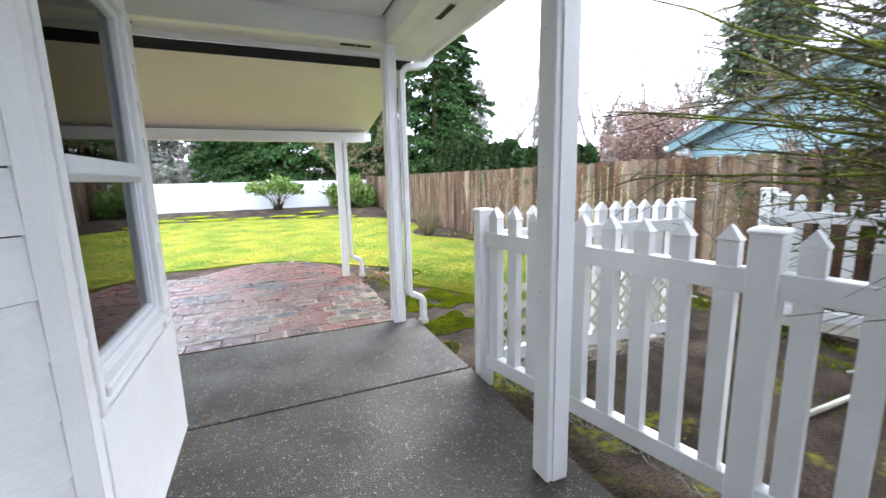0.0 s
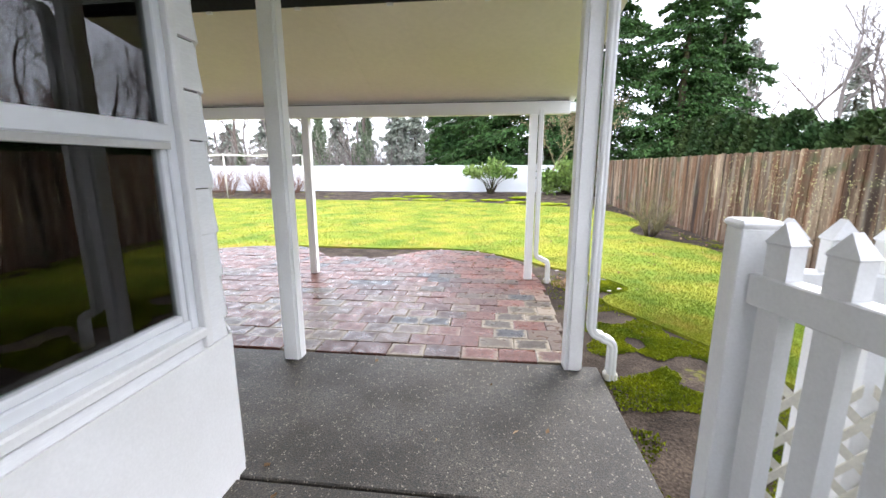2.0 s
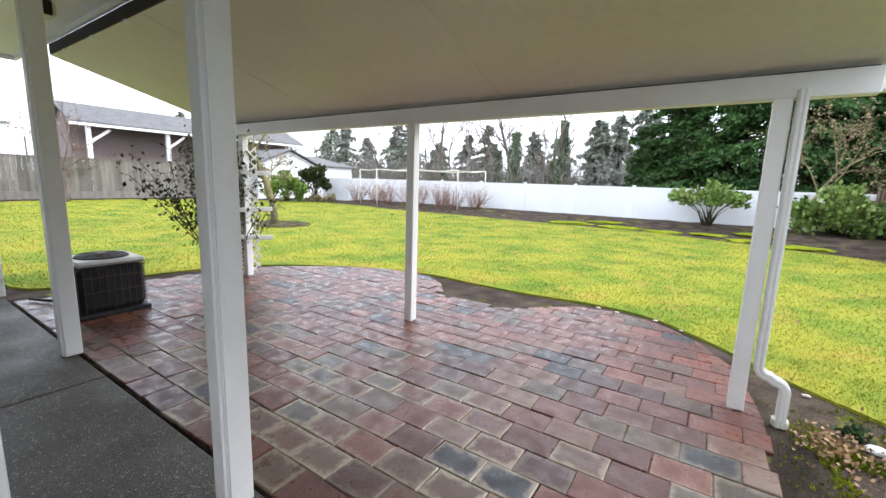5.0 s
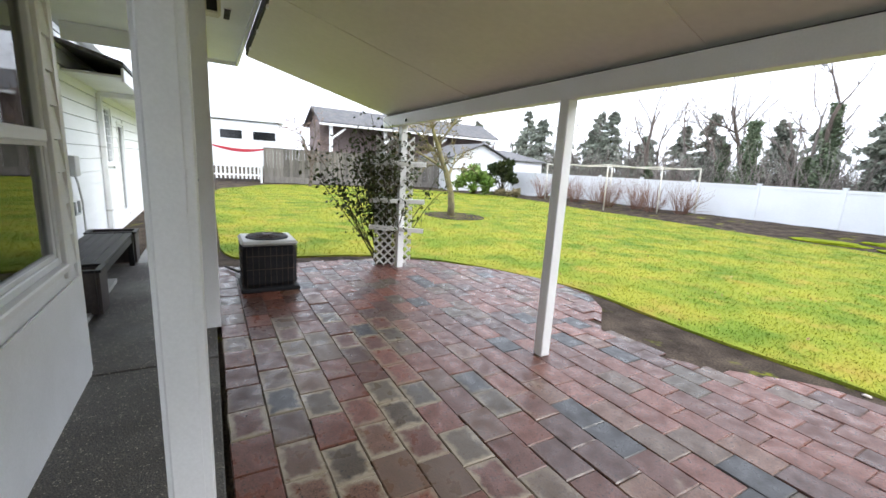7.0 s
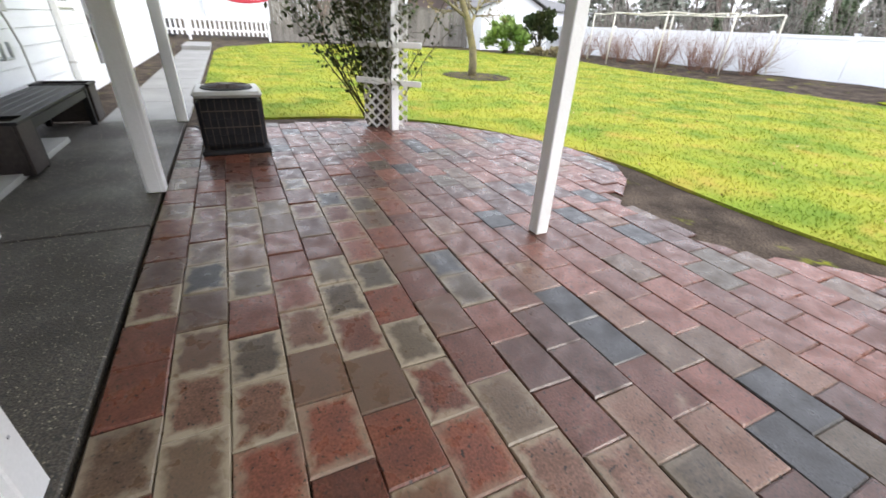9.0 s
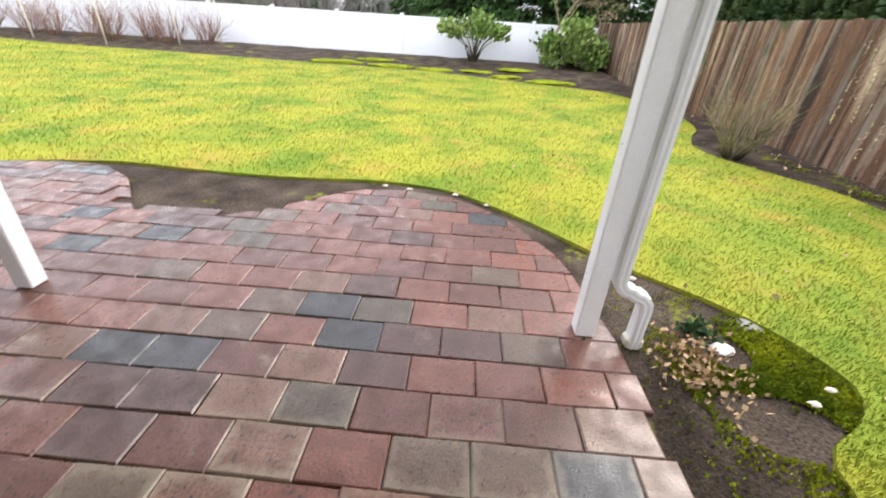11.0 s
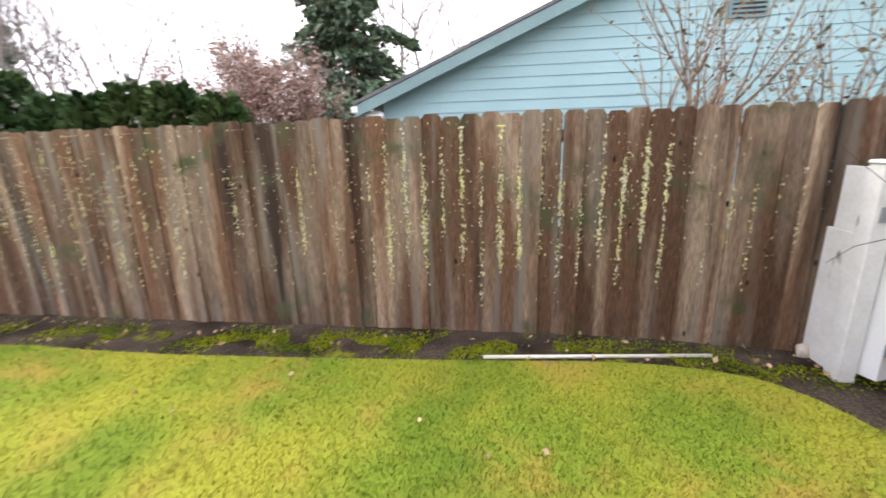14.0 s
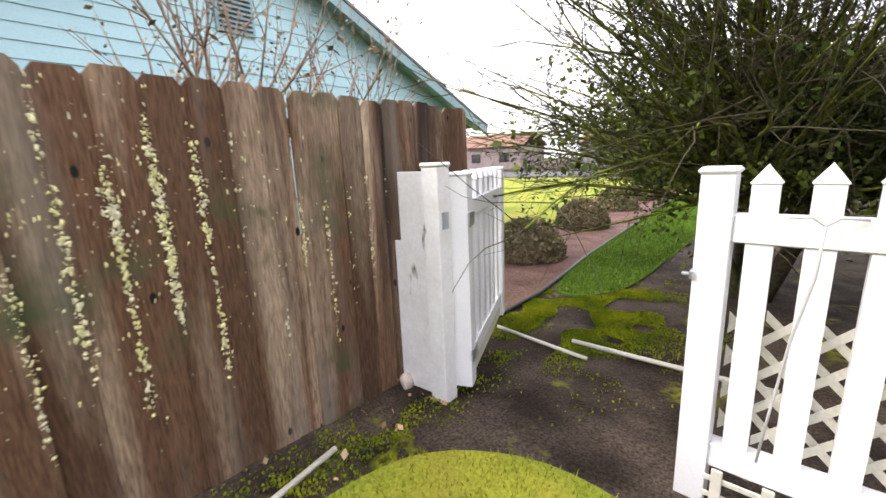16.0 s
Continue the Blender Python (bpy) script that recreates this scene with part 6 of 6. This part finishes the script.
for s in (-1, 1):
    part("stile", boxm(-0.03, s * 0.25 - 0.03, -0.02, 0.03, s * 0.25 + 0.03, 2.3, m=pose(0, 0, 0, 0, -8, 0)), METAL, ld)
for i in range(7):
    part("rung", boxm(-0.025, -0.25, 0.25 + 0.29 * i, 0.025, 0.25, 0.29 + 0.29 * i, m=pose(0, 0, 0, 0, -8, 0)), METAL, ld)

# houses and trees past the street
for i, (x, y, w, d, h) in enumerate(((16, -58, 16, 8, 3.0), (38, -54, 14, 8, 3.2), (-8, -60, 14, 8, 3.0))):
    fh = thing("street_house", "low brown-roofed house across the street", "house", (x, y, 0), kind="structure")
    part("wall", boxm(-w / 2, -d / 2, -0.1, w / 2, d / 2, h), BROWNH if i else WALK, fh)
    part("roof", slab_of([(-w / 2 - .4, d / 2 + .4, h), (-w / 2 - .4, 0, h + 2), (w / 2 + .4, 0, h + 2), (w / 2 + .4, d / 2 + .4, h)], 0.1), BARK_RED, fh)
    part("roof", slab_of([(-w / 2 - .4, 0, h + 2), (-w / 2 - .4, -d / 2 - .4, h), (w / 2 + .4, -d / 2 - .4, h), (w / 2 + .4, 0, h + 2)], 0.1), BARK_RED, fh)
    for k in (-0.3, 0.05, 0.32):
        wn2 = part("window", boxm(w * k - 0.8, d / 2, 1.0, w * k + 0.8, d / 2 + 0.04, 2.3), TINT, fh)
for i in range(12):
    bare_tree(-14 + 6 * i, -66 - 5 * (i % 3), 9 + (i % 4), 800 + i, BARK_RED if i % 2 else BARK_GREY, "bare winter tree beyond the street", r=0.16, kids=5, levels=3, group="trees beyond the street", sides=3)

# ---- small growth on the soil ----
rg = np.random.default_rng(900)
pts = np.stack([rg.normal(1.6, 0.1, 420), rg.normal(6.25, 0.14, 420), rg.uniform(-0.045, 0.03, 420)], 1)
o = part("leaf_litter", leaves_mesh("leaf_litter", pts, 0.022, DEADLEAF, rg, np.tile([[0, 0, 0.2]], (420, 1)), 1.3), DEADLEAF)
tagged(o, "dry tan leaves heaped in the small bed", "leaf litter", kind="stuff")
t = thing("seedling", "low blue-green seedling in the small bed", "plant", (1.72, 6.55, -0.04))
part("foliage", leaves_mesh("leaves", np.stack([rg.normal(0, 0.04, 150), rg.normal(0, 0.04, 150), np.abs(rg.normal(0.03, 0.02, 150))], 1), 0.03, HEDGE, rg), HEDGE, t)
for i, (x0, x1, y0, y1, n) in enumerate(((-6, 5.2, 2.4, 12, 260), (4.75, 5.25, 2.5, 16, 160))):
    x, y = rg.uniform(x0, x1, n), rg.uniform(y0, y1, n)
    k = ~inside([(-6, 3.9), (1.3, 3.9), (1.3, 8.2), (-6, 8.2)], x, y)
    pts = np.stack([x[k], y[k], np.full(k.sum(), -0.01)], 1)
    tagged(part("fallen_leaves", leaves_mesh("fallen_leaves", pts, 0.03, DEADLEAF, rg, np.tile([[0.3, 0.3, 0.1]], (len(pts), 1)), 1.4), DEADLEAF), "scattered small dry leaves", "fallen leaves", kind="stuff")


def moss_mat_field(name, cx, cy, sx, sy, n, seed, z=-0.055):
    rg = np.random.default_rng(seed)
    x, y = rg.normal(cx, sx, n), rg.normal(cy, sy, n)
    keep = np.array([noise.noise((a * 2.6, b * 2.6, seed)) > -0.05 for a, b in zip(x, y)]) & ~inside(LAWN_LINE, x, y) & ~inside([(-7, -6), (1.42, -6), (1.42, 3.95), (1.27, 5.9), (1.27, 6.4), (-7, 6.4)], x, y)
    x, y = x[keep], y[keep]
    zz = np.array([ground_z(a, b) for a, b in zip(x, y)]) + 0.004
    pts = np.stack([x, y, zz], 1)
    tagged(part(name, leaves_mesh(name, pts, 0.015, MOSS, rg, np.tile([[0, 0, 1.2]], (len(pts), 1)), 1.2), MOSS), "yellow-green moss tufts on the dark soil", "moss", kind="stuff")


moss_mat_field("moss", 1.95, 4.1, 0.4, 0.8, 42000, 1)
moss_mat_field("moss", 1.95, 6.2, 0.25, 0.3, 16000, 2)
moss_mat_field("moss", 4.75, 0.25, 0.42, 0.55, 60000, 3)
moss_mat_field("moss", 5.0, 5.4, 0.12, 2.2, 16000, 4)

# lichen flakes along the board edges
rg = np.random.default_rng(950)
V = []
for i in range(4, 60):
    y = 0.05 + 0.1555 * (i + 0.5)
    strong = 0.35 + 0.65 * rg.random() if 11 < i < 27 else 0.5 * rg.random() ** 1.5
    for _ in range(int(9 * strong) + 1):  # ragged clusters strung along the seam
        zc = min(1.6, max(0.3, 0.98 + 0.32 * rg.normal()))
        wide = 0.005 + 0.01 * rg.random()
        for _ in range(int(58 * strong) + 2):
            V.append((y + wide * rg.normal(), min(1.68, max(0.2, zc + 0.085 * rg.normal())), 0.0018 + 0.0085 * rg.random() ** 2, 1.4))
    if i > 8:
        for _ in range(int(75 * rg.random() ** 1.5) + 6):
            V.append((y + 0.05 * rg.normal(), min(1.72, max(0.25, 1.15 + 0.33 * rg.normal())), 0.0015 + 0.0048 * rg.random() ** 2, 2.6))
verts, faces = [], []
for y, zz, s, tall in V:
    b = len(verts)
    k = int(rg.integers(5, 8))
    a0 = rg.random() * 6
    for j in range(k):
        a = a0 + 6.283 * j / k
        rr = s * (0.35 + 0.9 * rg.random())
        verts.append((-0.014, y + rr * math.cos(a), zz + tall * rr * math.sin(a)))
    verts.append((-0.021, y, zz))
    for j in range(k):
        faces.append((b + j, b + (j + 1) % k, b + k))
LICHEN = mat("pale_lichen", (0.66, 0.63, 0.27), 0.9, second=(0.62, 0.58, 0.42), scale=6, amount=1.0, fine=40, finemix=0.25, bump=0.3, coords="World", island=0.25)
lc = part("lichen", mesh_from("lichen", verts, faces, LICHEN), LICHEN, wf, "pale yellow lichen flakes")
tagged(lc, kind="stuff")


# ---- grass ----
def grass_field(name, x0, x1, y0, y1, per, h, w, seed, line=LAWN_LINE, z=LAWN_Z, label="short winter grass blades of the lawn", material=GRASS):
    rg = np.random.default_rng(seed)
    n = int((x1 - x0) * (y1 - y0) * per)
    x, y = rg.uniform(x0, x1, n), rg.uniform(y0, y1, n)
    k = inside(line, x, y)
    x, y = x[k], y[k]
    n = len(x)
    a = rg.random(n) * 6.283
    hh = h * rg.uniform(0.5, 1.3, n)
    tx, ty = rg.normal(0, 0.5, n) * hh, rg.normal(0, 0.5, n) * hh
    V = np.empty((n * 3, 3))
    V[0::3] = np.stack([x - w * np.cos(a), y - w * np.sin(a), np.full(n, z - 0.004)], 1)
    V[1::3] = np.stack([x + w * np.cos(a), y + w * np.sin(a), np.full(n, z - 0.004)], 1)
    V[2::3] = np.stack([x + tx, y + ty, z + hh], 1)
    me = bpy.data.meshes.new(name)
    me.vertices.add(n * 3)
    me.vertices.foreach_set("co", V.ravel())
    me.loops.add(n * 3)
    me.loops.foreach_set("vertex_index", np.arange(n * 3, dtype=np.int32))
    me.polygons.add(n)
    me.polygons.foreach_set("loop_start", np.arange(0, n * 3, 3, dtype=np.int32))
    me.update(calc_edges=True)
    me.validate()
    me.materials.append(material)
    tagged(new(name, me), label, "grass", kind="stuff")


def grass_round(name, cx, cy, R, n, seed):
    """Lawn blades whose number falls off and whose size grows evenly with distance from the patio."""
    rg = np.random.default_rng(seed)
    r = (rg.random(n) * (R ** 0.55 - 0.3 ** 0.55) + 0.3 ** 0.55) ** (1 / 0.55)
    t = rg.random(n) * 6.2832
    x, y = cx + r * np.cos(t), cy + r * np.sin(t)
    k = inside(LAWN_LINE, x, y)
    x, y, r = x[k], y[k], r[k]
    n = len(x)
    a = rg.random(n) * 6.2832
    hh = (0.024 + 0.0006 * r) * rg.uniform(0.5, 1.3, n)
    w = 0.003 * (1 + 0.16 * r)
    z = np.full(n, LAWN_Z - 0.004)
    V = np.empty((n * 3, 3))
    V[0::3] = np.stack([x - w * np.cos(a), y - w * np.sin(a), z], 1)
    V[1::3] = np.stack([x + w * np.cos(a), y + w * np.sin(a), z], 1)
    V[2::3] = np.stack([x + rg.normal(0, 0.5, n) * hh, y + rg.normal(0, 0.5, n) * hh, LAWN_Z + hh], 1)
    me = bpy.data.meshes.new(name)
    me.vertices.add(n * 3)
    me.vertices.foreach_set("co", V.ravel())
    me.loops.add(n * 3)
    me.loops.foreach_set("vertex_index", np.arange(n * 3, dtype=np.int32))
    me.polygons.add(n)
    me.polygons.foreach_set("loop_start", np.arange(0, n * 3, 3, dtype=np.int32))
    me.update(calc_edges=True)
    me.validate()
    me.materials.append(GRASS)
    tagged(new(name, me), "short patchy winter grass blades of the lawn", "grass", kind="stuff")


grass_round("grass", 1.95, 4.4, 34, 900000, 1)
grass_field("grass", 4.0, 5.9, -12, 0.2, 4200, 0.04, 0.005, 7, STRIP, -0.145, "green grass blades of the strip", STRIP_GRASS)

# ---- pavers ----
PATIO = [(-6.1, 3.95), (1.245, 3.95), (1.25, 6.2), (1.12, 7.06), (1.05, 7.3), (0.79, 7.78), (0.5, 8.08), (0.235, 8.25), (-0.15, 8.33), (-0.56, 8.27), (-0.8, 8.1), (-1.02, 7.88), (-1.25, 7.68), (-1.5, 7.6), (-2.26, 7.58), (-2.3, 7.61),
         (-2.7, 8.1), (-3.1, 8.36), (-3.6, 8.4), (-4.1, 8.28), (-4.9, 7.85), (-5.6, 7.2), (-6.0, 6.4), (-6.1, 5.5)]
patio = thing("paver_patio", "damp tumbled pavers in red, mauve and slate laid in running bond", "paving", (0, 0, 0), kind="structure")
part("sand_bed", prism(PATIO, -0.09, -0.022), DIRT, patio)


def paver_geo(outline, rg, z=0.0):
    """Vertices and faces of one paver from its outline: chamfered, slightly dished top edge."""
    c = np.mean(outline, axis=0)
    V, F = [], []
    n = len(outline)
    for zz, ins in ((-0.06, 0.0015), (z - 0.006, 0.0015), (z, 0.009)):
        for p in outline:
            d = np.array(p) - c
            L = np.linalg.norm(d) + 1e-9
            q = c + d * max(0.2, 1 - ins * 1.3 / L)
            V.append((q[0], q[1], zz))
    for k in range(2):
        for i in range(n):
            j = (i + 1) % n
            F.append((k * n + i, k * n + j, (k + 1) * n + j, (k + 1) * n + i))
    F.append(tuple(2 * n + i for i in range(n)))
    return V, F


def clip(poly, a, b):
    """The part of an outline to the left of the line from a to b."""
    out = []
    side = lambda p: (b[0] - a[0]) * (p[1] - a[1]) - (b[1] - a[1]) * (p[0] - a[0])
    for i in range(len(poly)):
        p, q = poly[i], poly[(i + 1) % len(poly)]
        sp, sq = side(p), side(q)
        if sp >= 0:
            out.append(p)
        if (sp >= 0) != (sq >= 0):
            t = sp / (sp - sq)
            out.append((p[0] + t * (q[0] - p[0]), p[1] + t * (q[1] - p[1])))
    return out


PL, PW = 0.308, 0.2195
rg = np.random.default_rng(1000)
full = []
for k in range(4):
    j = rg.uniform(-0.004, 0.004, (4, 2))
    o = [(-PL / 2 + j[0][0], -PW / 2 + j[0][1]), (PL / 2 + j[1][0], -PW / 2 + j[1][1]), (PL / 2 + j[2][0], PW / 2 + j[2][1]), (-PL / 2 + j[3][0], PW / 2 + j[3][1])]
    V, F = paver_geo(o, rg)
    full.append(mesh_from("paver", V, F, PAVER))
restV, restF, count = [], [], 0
row, y = 0, 3.962
while y < 8.45:
    x = 1.245 - PL * (0.5 if row % 2 else 1.0) - 0.02 * (row % 3)
    first = True
    while x > -6.3:
        x1 = min(x + PL, 1.245) if first else x + PL
        poly = [(x, y), (x1, y), (x1, y + PW), (x, y + PW)]
        first = False
        cx, cy = x + PL / 2, y + PW / 2
        cut = poly
        ins = inside(PATIO, [p[0] for p in poly], [p[1] for p in poly])
        if not ins.all():
            if not ins.any():
                x -= PL
                continue
            for i in range(len(PATIO)):
                a, b = PATIO[i], PATIO[(i + 1) % len(PATIO)]
                ab = np.array(b) - np.array(a)
                tt = np.clip(np.dot(np.array((cx, cy)) - a, ab) / np.dot(ab, ab), 0, 1)
                if np.linalg.norm(np.array(a) + tt * ab - (cx, cy)) < 0.2 and len(cut) >= 3:
                    c2 = clip(cut, a, b)
                    if len(c2) >= 3:
                        cut = c2
        near = x > -3.75
        dz = 0.0025 * rg.normal()
        whole = cut is poly and abs((x1 - x) - PL) < 1e-6
        if whole and near:
            ob = new("paver", full[int(rg.integers(4))])
            ob.parent = patio
            ob.matrix_basis = pose(cx, cy, dz, 0.35 * rg.normal(), 0.35 * rg.normal(), 180 * int(rg.integers(2)) + 0.3 * rg.normal())
        else:
            area = abs(sum(cut[i][0] * cut[(i + 1) % len(cut)][1] - cut[(i + 1) % len(cut)][0] * cut[i][1] for i in range(len(cut)))) / 2
            if area > 0.006:
                V, F = paver_geo(cut, rg, dz)
                if near:
                    ob = new("paver", mesh_from("paver", V, F, PAVER))
                    ob.parent = patio
                else:
                    b = len(restV)
                    restV += V
                    restF += [tuple(i + b for i in f) for f in F]
        x -= PL
    y += PW
    row += 1
o = part("pavers", mesh_from("pavers", restV, restF, PAVER_REST), PAVER_REST, patio)
tagged(o, kind="stuff")
